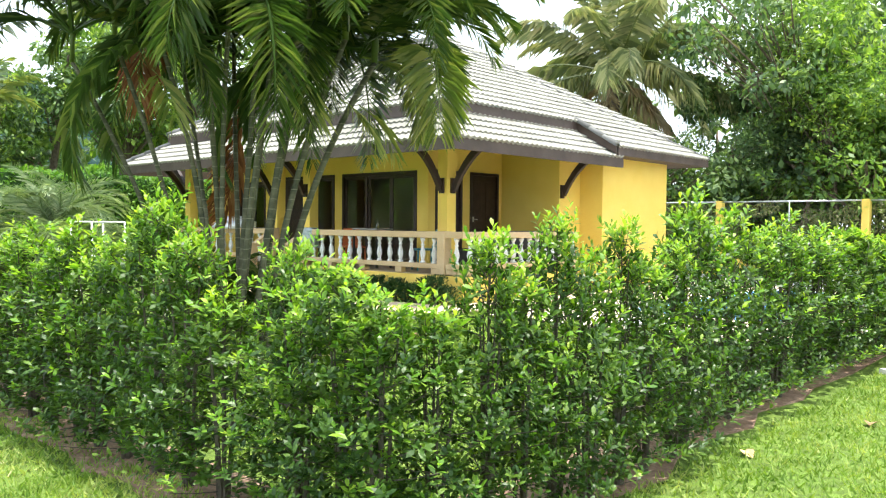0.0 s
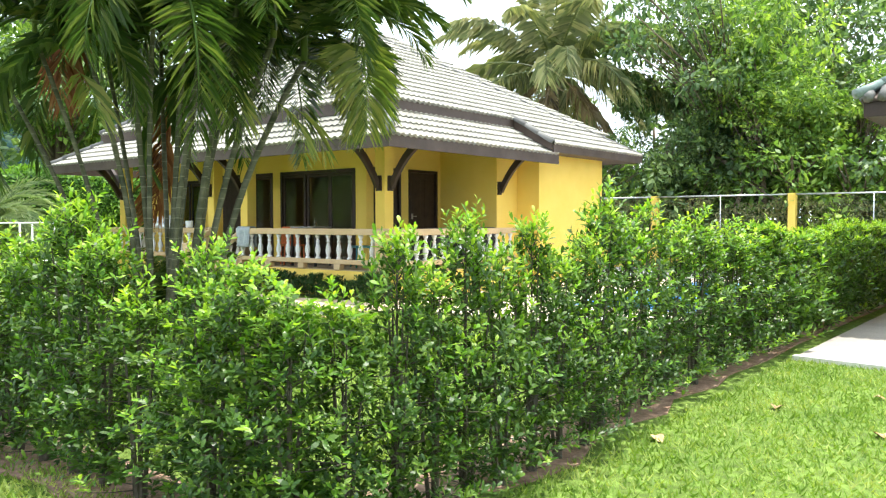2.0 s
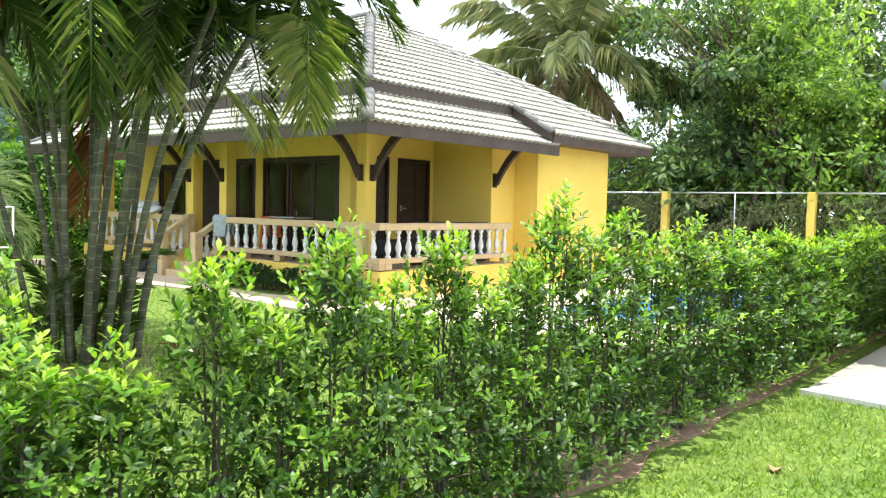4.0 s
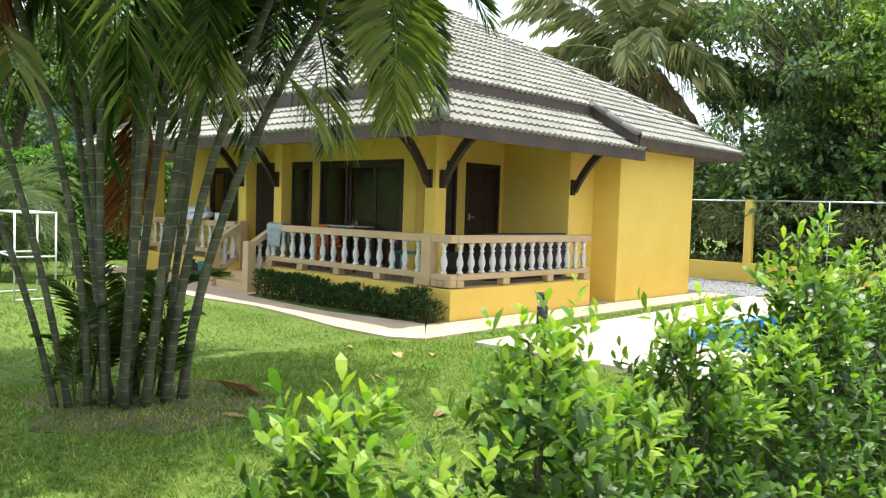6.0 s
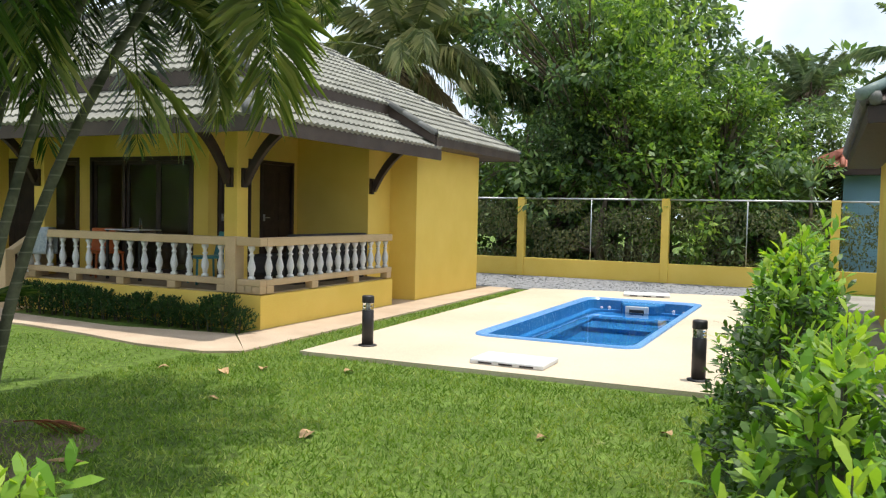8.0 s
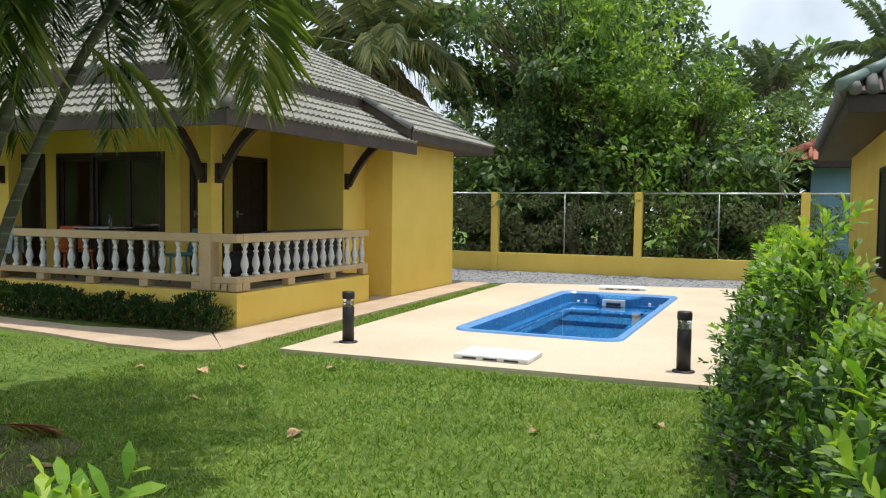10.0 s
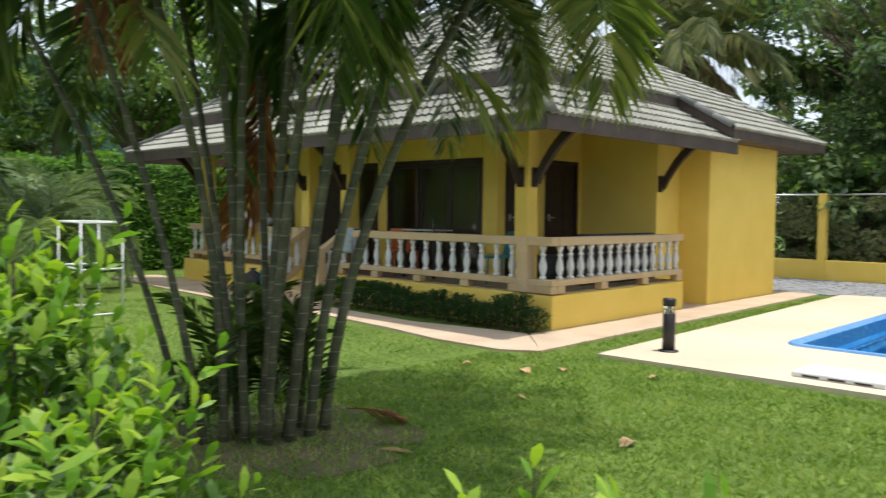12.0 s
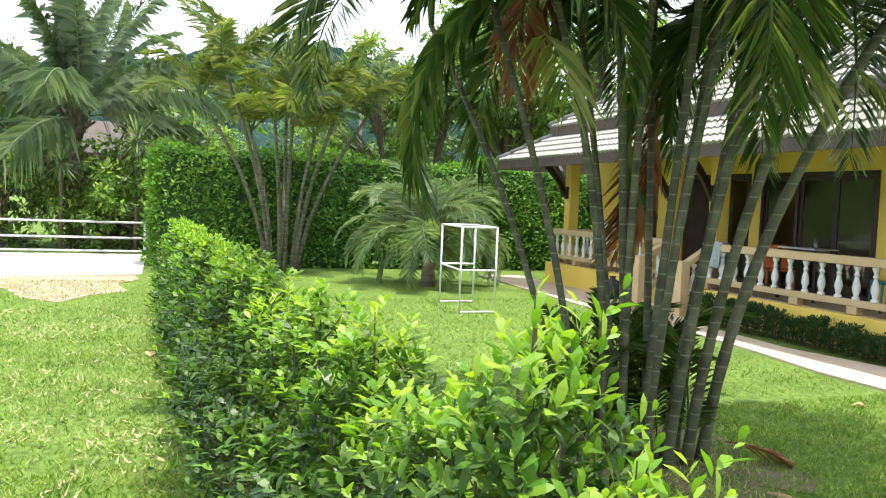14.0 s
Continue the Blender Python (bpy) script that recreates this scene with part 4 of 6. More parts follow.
# ---- leafy plants ----
def shrub_meshes(seed, shoots, per_shoot, leaf, folded, mat="hedge_leaf", H=1.45, R=0.30):
    """An upright clipped shrub: stems, many outward shoots, leaves in whorls along each shoot."""
    r = np.random.default_rng(seed)
    stems = Build()
    for k in range(3):
        a = k * 2.1 + r.random()
        stems.tube([(0.03 * math.cos(a), 0.03 * math.sin(a), -0.02), (0.07 * math.cos(a), 0.07 * math.sin(a), H * 0.45), (0.05 * math.cos(a + 0.6), 0.05 * math.sin(a + 0.6), H * 0.86)], [0.016, 0.011, 0.004], 5)
    P, D, N, L = [], [], [], []
    for i in range(shoots):
        u = (i + 0.5) / shoots
        h0 = H * (0.80 * u ** 1.05)
        a = i * 2.39996 + r.normal(0, 0.25)
        env = R * (0.72 + 0.35 * math.sin(math.pi * min(1, (h0 / H) * 1.15 + 0.1))) * (1 - 0.74 * (h0 / H) ** 1.8)
        reach = env * r.uniform(0.55, 1.18)
        rise = r.uniform(0.06, 0.24) + 0.14 * (h0 / H)
        start = np.array([0.04 * math.cos(a), 0.04 * math.sin(a), h0])
        tip = np.array([reach * math.cos(a), reach * math.sin(a), min(h0 + rise, H * 1.02)])
        if i % 3 == 0 and folded:
            stems.tube([start, (start + tip) / 2 + np.array([0, 0, -0.015]), tip], [0.004, 0.003, 0.0015], 3, False)
        ax = (tip - start) / np.linalg.norm(tip - start)
        side = np.cross(ax, [0, 0, 1.0])
        side /= np.linalg.norm(side) + 1e-6
        up = np.cross(side, ax)
        for k in range(per_shoot):
            s = 0.25 + 0.75 * (k + 1) / per_shoot
            th = k * 2.4 + r.normal(0, 0.3)
            spread = 0.95 - 0.35 * s
            d = ax * (0.5 + 0.4 * s) + (side * math.cos(th) + up * math.sin(th)) * spread + np.array([0, 0, 0.22])
            P.append(start + (tip - start) * s + r.normal(0, 0.008, 3))
            D.append(d)
            N.append(ax * 0.8 + np.array([0, 0, 0.9]) - d * 0.3)
            L.append(leaf * r.uniform(0.7, 1.2) * (1.12 - 0.35 * (s > 0.97)))
    for k in range(6):
        a = k * 1.05 + r.random()
        rad = R * (0.05 if k == 0 else r.uniform(0.08, 0.5))
        base = np.array([rad * math.cos(a), rad * math.sin(a), H * 0.68])
        tip = base + np.array([r.normal(0, 0.03), r.normal(0, 0.03), H * (0.33 if k == 0 else r.uniform(0.10, 0.30))])
        stems.tube([base, tip], [0.004, 0.0015], 3, False)
        for j in range(int(per_shoot * 1.3)):
            s = (j + 1) / (per_shoot * 1.3)
            th = j * 2.4
            P.append(base + (tip - base) * s)
            D.append(np.array([math.cos(th), math.sin(th), 0.9 + 1.0 * s]))
            N.append(np.array([-math.cos(th) * 0.4, -math.sin(th) * 0.4, 1.0]))
            L.append(leaf * r.uniform(0.7, 1.15))
    L = np.array(L)
    return stems.mesh("stem", "twig"), leaf_mesh("foliage", mat, np.array(P), np.array(D), np.array(N), L, L * r.uniform(0.36, 0.46, len(L)), folded)


def hedge_meshes(seed, branches, shoots, leaves, leaf, folded, H=1.45, R=0.30):
    """An upright hedge shrub: several stems, side branches ending in upright tufts, old leaves below and young ones at the tips."""
    r = np.random.default_rng(seed)
    wood = Build()
    for k in range(5):
        a = k * 1.257 + r.normal(0, 0.3)
        out = R * r.uniform(0.15, 0.5) * (k > 0)
        wood.tube([(0.02 * math.cos(a), 0.02 * math.sin(a), -0.03), (out * 0.5 * math.cos(a), out * 0.5 * math.sin(a), H * 0.4), (out * math.cos(a), out * math.sin(a), H * (0.97 if k == 0 else r.uniform(0.72, 0.92)))], [0.014, 0.009, 0.003], 5, False)
    old, young = ([], [], [], []), ([], [], [], [])
    for i in range(branches):
        u = (i + 0.5) / branches
        h0 = H * (0.03 + 0.86 * u)
        a = i * 2.39996 + r.normal(0, 0.3)
        env = R * (1.05 - 0.12 * u) if u < 0.45 else R * (1.0 - 1.38 * (u - 0.45))
        reach = env * r.uniform(0.55, 1.15)
        start = np.array([0.05 * R * math.cos(a), 0.05 * R * math.sin(a), h0])
        end = np.array([reach * math.cos(a), reach * math.sin(a), h0 + r.uniform(0.02, 0.14)])
        if folded and i % 2 == 0:
            wood.tube([start, (start + end) / 2 + np.array([0, 0, -0.01]), end], [0.005, 0.0035, 0.002], 3, False)
        for k in range(shoots):
            f = (k + 1) / shoots
            base = start + (end - start) * (0.35 + 0.6 * f) + r.normal(0, 0.022, 3)
            ax = (end - start) / np.linalg.norm(end - start) * 0.55 + np.array([0, 0, r.uniform(0.35, 1.0)]) + r.normal(0, 0.28, 3)
            ax /= np.linalg.norm(ax)
            length = r.uniform(0.06, 0.13)
            fresh = (r.random() < 0.12 + 0.38 * u and f > 0.5) or u > 0.90
            side = np.cross(ax, [0.3, 0.2, 1.0])
            side /= np.linalg.norm(side) + 1e-6
            up = np.cross(side, ax)
            for j in range(leaves):
                s = (j + 1) / leaves
                th = j * 2.4 + r.normal(0, 0.25)
                rad = side * math.cos(th) + up * math.sin(th)
                d = ax * (0.25 + 0.75 * s) + rad * (1.0 - 0.35 * s)
                to = young if fresh and s > 0.35 else old
                to[0].append(base + ax * length * s)
                to[1].append(d)
                to[2].append(ax * 0.9 - rad * 0.5 + np.array([0, 0, 0.35]))
                to[3].append(leaf * r.uniform(0.7, 1.2) * (1.05 - 0.3 * (s > 0.85)))
    for k in range(4):
        a = k * 1.7 + r.random()
        rad0 = R * (0.03 if k == 0 else r.uniform(0.10, 0.42))
        base = np.array([rad0 * math.cos(a), rad0 * math.sin(a), H * 0.74])
        tip = base + np.array([r.normal(0, 0.02), r.normal(0, 0.02), H * (0.27 if k == 0 else r.uniform(0.08, 0.2))])
        wood.tube([base, tip], [0.004, 0.0015], 3, False)
        count = int(leaves * 2.4)
        for j in range(count):
            s = (j + 1) / count
            th = j * 2.4
            young[0].append(base + (tip - base) * s)
            young[1].append(np.array([math.cos(th), math.sin(th), 0.7 + 1.1 * s]))
            young[2].append(np.array([-math.cos(th) * 0.4, -math.sin(th) * 0.4, 1.0]))
            young[3].append(leaf * r.uniform(0.7, 1.15))
    out = [("stem", wood.mesh("stem", "twig"))]
    for name, mat, (P, D, N, L) in (("foliage", "hedge_leaf", old), ("young_foliage", "young_leaf", young)):
        L = np.array(L)
        out.append((name, leaf_mesh(name, mat, np.array(P), np.array(D), np.array(N), L, L * r.uniform(0.36, 0.46, len(L)), folded)))
    return out


NEAR = [hedge_meshes(20 + i, 108, 3, 9, 0.050, True) for i in range(4)]
MIDDLE = [hedge_meshes(30 + i, 88, 3, 8, 0.056, True) for i in range(3)]
FAR = [hedge_meshes(40 + i, 64, 3, 7, 0.082, False) for i in range(3)]
hr = random.Random(7)


def hedge_shrub(x, y, h, along, across, kinds, turn):
    """One shrub of the hedge, wider along the row (turn: the row's direction)."""
    e = empty("hedge_shrub", "bright green leafy hedge shrub planted in reddish soil", "shrub", (x, y, 0), "shrubs of the garden hedge")
    e.rotation_euler.z = radians(turn + hr.choice((0, 180)) + hr.uniform(-8, 8))
    e.scale = (along / 0.30, across / 0.30, h / 1.45)
    for name, me in hr.choice(kinds):
        o = new(name, me)
        o.parent = e


for x, h, a, c in ((-2.50, 1.16, 0.30, 0.30), (-2.72, 1.30, 0.30, 0.32), (-3.02, 1.14, 0.30, 0.32), (-3.68, 1.12, 0.26, 0.32), (-4.02, 1.42, 0.25, 0.33), (-4.36, 1.62, 0.27, 0.33), (-4.75, 1.36, 0.30, 0.35), (-5.1, 1.26, 0.31, 0.36), (-5.42, 1.44, 0.28, 0.36), (-5.85, 1.26, 0.33, 0.36), (-6.22, 1.42, 0.31, 0.36), (-6.68, 1.30, 0.36, 0.37)):
    hedge_shrub(x, 2.34, h, a, c, NEAR if -5 < x and h > 1.2 else MIDDLE, 0)
for x, y, h, a, c in ((-3.40, 2.56, 1.38, 0.24, 0.20), (-2.44, 2.60, 1.14, 0.26, 0.26), (-2.42, 2.88, 1.42, 0.26, 0.24), (-2.40, 3.12, 1.24, 0.26, 0.20), (-2.40, 3.38, 1.50, 0.27, 0.22), (-2.40, 3.68, 1.28, 0.28, 0.21), (-2.40, 4.00, 1.48, 0.28, 0.23), (-2.41, 4.32, 1.26, 0.30, 0.23), (-2.42, 4.66, 1.36, 0.30, 0.24), (-2.52, 5.05, 1.66, 0.36, 0.31), (-2.55, 5.5, 1.44, 0.35, 0.32), (-2.58, 5.92, 1.56, 0.36, 0.33), (-2.6, 6.42, 1.42, 0.38, 0.34), (-2.6, 6.95, 1.52, 0.38, 0.35)):
    hedge_shrub(x + 0.05 * (y > 2.7), y, h, a, max(0.29, c), NEAR if y < 4.8 and h > 1.3 else MIDDLE, 90)
y = 7.42
while y < 22.3:
    hedge_shrub(-2.62 + hr.uniform(-0.04, 0.04), y, hr.uniform(1.28, 1.50), 0.40, hr.uniform(0.35, 0.40), MIDDLE if y < 9 else FAR, 90)
    y += hr.uniform(0.40, 0.50)
x = -7.15
while x > -17.0:
    hedge_shrub(x, 2.32 + hr.uniform(-0.04, 0.04), hr.uniform(1.26, 1.42), 0.40, hr.uniform(0.36, 0.40), MIDDLE if x > -8.5 else FAR, 0)
    x -= hr.uniform(0.40, 0.50)

# low dark shrubs along the plinth
LOW = [shrub_meshes(60 + i, 90, 12, 0.05, False, "box_leaf", 0.46, 0.30) for i in range(2)]
x = -13.7
while x < -9.5:
    e = empty("low_shrub", "low dark green clipped shrub against the yellow plinth", "shrub", (x, 10.42 - 0.13 * math.sin((x + 9.5) * 0.9) * 0.5, 0), "low shrubs along the plinth")
    e.rotation_euler.z = hr.uniform(0, 6.28)
    e.scale = (0.9, 0.9, hr.uniform(0.68, 1.08))
    for name, me in zip(("stem", "foliage"), hr.choice(LOW)):
        o = new(name, me)
        o.parent = e
    x += 0.26


def frond_mesh(seed, length, pairs, leaflet, width, lift, droop, mat, hang=0.35, vee=0.35, gaps=0.08):
    """A feather palm frond along +x: a bending midrib with two rows of hanging leaflets."""
    r = np.random.default_rng(seed)
    pts, p, a = [], np.zeros(3), lift
    steps = 14
    for i in range(steps + 1):
        pts.append(p.copy())
        p = p + np.array([math.cos(a), 0, math.sin(a)]) * length / steps
        a -= droop / steps * (0.5 + i / steps)
    rib = Build().tube(pts, [0.018 * (1 - 0.85 * i / steps) * (length / 2) for i in range(steps + 1)], 4, False)
    pts = np.array(pts)
    V, F = [], []
    for i in range(pairs):
        s = 0.16 + 0.84 * (i + 0.5) / pairs
        f = s * steps
        k = min(int(f), steps - 1)
        b = pts[k] + (pts[k + 1] - pts[k]) * (f - k)
        t = (pts[k + 1] - pts[k]) / np.linalg.norm(pts[k + 1] - pts[k])
        up = np.array([-t[2], 0, t[0]])
        l = leaflet * (0.45 + 0.75 * math.sin(math.pi * min(1, s * 0.95 + 0.05)) ** 0.8) * r.uniform(0.85, 1.1)
        for sgn in (-1, 1):
            if r.random() < gaps:
                continue
            out = t * (0.55 + 0.5 * s) + np.array([0, sgn, 0]) * (1.0 - 0.3 * s) + up * vee + r.normal(0, 0.06 + gaps * 0.7, 3)
            out /= np.linalg.norm(out)
            fall = hang * r.uniform(1 - 2.2 * gaps, 1 + 2.2 * gaps)
            ll = l * r.uniform(1 - 1.6 * gaps, 1.0)
            m = b + out * ll * 0.45 + np.array([0, 0, -fall * ll * 0.10])
            e = b + out * ll * 0.92 + np.array([0, 0, -fall * ll * 0.62])
            w = np.cross(out, up)
            w = w / (np.linalg.norm(w) + 1e-6) * width / 2
            n0 = len(V)
            V += [b, m + w, e, m - w]
            F.append((n0, n0 + 1, n0 + 2))
            F.append((n0, n0 + 2, n0 + 3))
    n0 = len(V)
    V = [tuple(v) for v in V] + list(rib.v)
    F += [tuple(n0 + i for i in q) for q in rib.f]
    me = bpy.data.meshes.new("frond")
    me.from_pydata(V, [], F)
    me.materials.append(M[mat])
    return me


def bent(p0, p1, p2, n):
    p0, p1, p2 = Vector(p0), Vector(p1), Vector(p2)
    return [p0 * (1 - t) ** 2 + p1 * 2 * t * (1 - t) + p2 * t * t for t in (i / n for i in range(n + 1))]


def add_fronds(parent, at, meshes, count, r, tilt=(-20, 25), start=None, scale=(0.85, 1.1)):
    a0 = r.uniform(0, 360) if start is None else start
    for i in range(count):
        o = new("frond", r.choice(meshes))
        o.parent = parent
        s = r.uniform(*scale)
        o.matrix_local = pose(*at, 0, 0, a0 + i * 137.5 + r.uniform(-12, 12)) @ pose(0, 0, 0, r.uniform(-25, 25), r.uniform(*tilt), 0) @ Matrix.Scale(s, 4)


ARECA = [frond_mesh(70 + i, 2.0 + 0.12 * i, 72, 0.46, 0.0165, 1.20 - 0.10 * i, 1.60 + 0.22 * i, "palm_leaf", 0.5, 0.28, 0.09) for i in range(4)]
# pale yellow frond whose leaf colour stands in for sun on its tip
ARECA_LIT = frond_mesh(77, 1.9, 56, 0.50, 0.018, 0.9, 2.3, "yellow_palm_leaf", 0.6, 0.25)
RUST = frond_mesh(79, 1.5, 40, 0.42, 0.03, -0.9, 0.9, "rust_leaf", 0.9, -0.1)
pr = random.Random(3)
areca = empty("areca_palm_clump", "clump of ringed areca palm stems with arching green fronds", "palm")
# foot, place of the stem 3.3 m up, height, radius
STEMS = ((-8.02, 4.72, -8.75, 3.60, 3.5, 0.034), (-7.96, 4.78, -8.15, 3.85, 3.7, 0.036), (-7.92, 4.88, -7.75, 4.05, 4.2, 0.040), (-7.88, 5.00, -7.55, 4.50, 4.4, 0.042),
         (-7.78, 4.95, -7.35, 4.68, 4.0, 0.040), (-7.72, 5.02, -7.38, 5.05, 4.7, 0.043), (-7.64, 5.02, -6.95, 5.02, 4.1, 0.038), (-7.60, 5.14, -6.85, 5.30, 4.5, 0.046),
         (-7.62, 5.28, -6.95, 5.85, 3.9, 0.052), (-7.68, 5.42, -6.95, 6.35, 3.7, 0.056), (-7.86, 5.34, -7.75, 5.85, 4.3, 0.042), (-8.00, 5.22, -8.45, 5.45, 4.2, 0.040), (-8.02, 5.02, -8.50, 4.75, 4.5, 0.036),
         (-7.70, 5.18, -7.20, 5.85, 6.2, 0.050), (-7.80, 5.08, -7.70, 5.50, 6.0, 0.046))
for i, (x0, y0, x1, y1, h, r0) in enumerate(STEMS):
    y0, r0 = 5.1 + (y0 - 5.1) * 1.3, r0 * 0.74
    h *= 0.89
    k = h / 3.3
    top = (x0 + (x1 - x0) * k, y0 + (y1 - y0) * k, h)
    sway = pr.uniform(0.16, 0.42)
    path = bent((x0, y0, -0.03), (x0 + (x1 - x0) * sway + pr.uniform(-0.13, 0.13), y0 + (y1 - y0) * sway + pr.uniform(-0.13, 0.13), h * 0.5), top, 22)
    Build().tube(path, [r0 * (1.3 if j == 0 else 1.06 - 0.012 * j) * (1.06 if j % 2 else 0.97) for j in range(23)], 10).put("stem", "stem", areca, True)
    Build().tube([path[-1], path[-1] + Vector((0, 0, 0.25)), path[-1] + Vector((0, 0, 0.55))], [r0 * 0.95, r0 * 1.1, r0 * 0.3], 8).put("crownshaft", "palm_leaf", areca, True)
    add_fronds(areca, (top[0], top[1], h + 0.3), ARECA, 10 if h < 5 else 14, pr, (-18, 36) if h < 5 else (-10, 26), None, (0.85, 1.1) if h < 5 else (1.0, 1.25))
CROWN = (-7.2, 6.35, 3.4)
for at, turn, tilt, me, s in [((-6.55, 6.7, 3.25), -38, 38, ARECA_LIT, 1.05), (CROWN, 75, 0, ARECA[3], 1.0), (CROWN, 20, 12, ARECA[2], 0.9), (CROWN, 95, 24, ARECA[3], 1.0), (CROWN, 110, 40, ARECA[2], 1.0), (CROWN, -15, 16, ARECA[3], 0.9), (CROWN, 130, 30, ARECA[1], 1.0), (CROWN, 50, 12, ARECA[1], 1.0), (CROWN, 84, 52, ARECA_LIT, 0.8),
                              ((-8.5, 5.5, 3.1), 40, 30, RUST, 1.0), ((-8.5, 4.6, 4.1), -60, 0, RUST, 1.0), ((-8.5, 5.5, 2.7), 10, 35, RUST, 0.9)] + [((-7.2 + 0.35 * math.cos(k * 1.9), 6.1 + 0.45 * math.sin(k * 1.3), 3.45 + 0.12 * (k % 5)), 95 + 16 * k, 30 + 8 * (k % 4), ARECA[1 + k % 3], 0.95 + 0.06 * (k % 3)) for k in range(8)] + [((-7.35 + 0.75 * math.cos(k * 2.4), 5.55 + 0.8 * math.sin(k * 2.4), 3.35 + 0.13 * (k % 5)), 140 + 8.5 * k, 26 + 8 * (k % 4), ARECA[k % 4], 0.95 + 0.05 * (k % 4)) for k in range(24)]:
    o = new("frond", me)
    o.parent = areca
    o.matrix_local = pose(*at, 0, 0, turn) @ pose(0, 0, 0, 0, tilt, 0) @ Matrix.Scale(s, 4)
# pale flower strands under the crown
STRAND = frond_mesh(81, 0.75, 16, 0.34, 0.012, -0.5, 1.0, "yellow_palm_leaf", 0.9, 0.0)
for at, turn in (((-7.1, 5.95, 2.85), 20), ((-7.05, 6.2, 2.8), 75), ((-6.95, 5.2, 3.0), -10), ((-7.85, 4.1, 3.0), 0)):
    o = new("flower_strand", STRAND)
    o.parent = areca
    o.matrix_local = pose(*at, 0, 0, turn)
# young suckers at the foot of the clump
for i in range(14):
    o = new("frond", pr.choice(ARECA[:2]))
    o.parent = areca
    o.matrix_local = pose(-7.9 + pr.uniform(-0.5, 0.35), 5.0 + pr.uniform(-0.4, 0.4), 0.02, 0, 0, pr.uniform(0, 360)) @ pose(0, 0, 0, pr.uniform(-15, 15), pr.uniform(-36, -22), 0) @ Matrix.Scale(pr.uniform(0.35, 0.7), 4)

# yellowing areca clump by the tall hedge
areca = empty("areca_palm_clump", "yellowing areca palm clump before the tall hedge", "palm")
AR2 = [frond_mesh(90 + i, 2.0, 44, 0.55, 0.022, 1.25 - 0.2 * i, 1.55, m, 0.6, 0.25, 0.16) for i, m in enumerate(("cycad_leaf", "yellow_palm_leaf", "yellow_palm_leaf"))]
for i in range(9):
    a = i * 0.75
    x0, y0 = -22.2 + 0.3 * math.cos(a), 4.9 + 0.35 * math.sin(a)
    h = pr.uniform(3.0, 4.6)
    lean = pr.uniform(0.5, 1.5)
    path = bent((x0, y0, -0.03), (x0 + 0.2 * lean * math.cos(a), y0 + 0.2 * lean * math.sin(a), h * 0.5), (x0 + lean * math.cos(a), y0 + lean * math.sin(a) * 1.3, h), 14)
    Build().tube(path, [0.055 * (1.0 - 0.02 * j) for j in range(15)], 8).put("stem", "stem", areca, True)
    add_fronds(areca, tuple(path[-1]), AR2, 9, pr, (-40, 22))

# low feathery palm
CY = [frond_mesh(100 + i, 2.05, 48, 0.36, 0.017, 1.35 - 0.25 * i, 2.1 + 0.35 * i, "cycad_leaf", 0.35, 0.3) for i in range(3)]
cyc = empty("pygmy_date_palm", "low grey-green feathery palm on the lawn", "palm", (-19.2, 7.55, 0))
Build().tube([(0, 0, -0.03), (0.02, 0, 0.45), (0, 0, 0.9)], [0.17, 0.14, 0.12], 12).put("trunk", "coco_trunk", cyc, True)
add_fronds(cyc, (0, 0, 0.95), CY, 76, pr, (-30, 56), None, (0.9, 1.2))

# coconut palms
def coconut_fronds(seed, length, width, fresh, dry):
    """Four ages of frond, from the upright young ones to the hanging dry ones."""
    return [frond_mesh(seed, length, 78, 0.80, width, 1.25, 0.85, fresh, 0.8, 0.15, 0.12), frond_mesh(seed + 1, length * 1.05, 80, 0.88, width, 0.80, 1.45, fresh, 1.0, 0.05, 0.14),
            frond_mesh(seed + 2, length, 76, 0.92, width, 0.22, 1.45, fresh, 1.25, -0.05, 0.16), frond_mesh(seed + 3, length * 0.8, 58, 0.70, width, -0.75, 0.75, dry, 1.4, -0.1, 0.22)]


COCO = coconut_fronds(110, 4.9, 0.021, "coco_leaf", "old_frond")
COCO_GREEN = coconut_fronds(120, 3.9, 0.020, "cycad_leaf", "coco_leaf")


def coconut(x, y, h, lean, meshes, counts, size, label):
    """counts: fronds of each age, young to dry."""
    e = empty("coconut_palm", label, "palm", (x, y, 0))
    path = bent((0, 0, -0.05), (0.1, 0, h * 0.5), (lean, 0, h), 20)
    Build().tube(path, [0.24 * (1.35 if j == 0 else 1 - 0.018 * j) for j in range(21)], 12).put("trunk", "coco_trunk", e, True)
    heart = Build().tube([(lean, 0, h - 0.5), (lean, 0, h), (lean, 0, h + 0.5)], [0.18, 0.34, 0.08], 10)
    for i in range(14):
        a = i * 2.4
        heart.tube([(lean + 0.15 * math.cos(a), 0.15 * math.sin(a), h - 0.2), (lean + 0.55 * math.cos(a), 0.55 * math.sin(a), h + 0.1 + 0.3 * (i % 3))], [0.07, 0.035], 5)
    heart.put("crown_heart", "bark", e, True)
    for me, count in zip(meshes, counts):
        add_fronds(e, (lean, 0, h + 0.1), [me], count, pr, (-14, 14), None, (size * 0.88, size * 1.1))


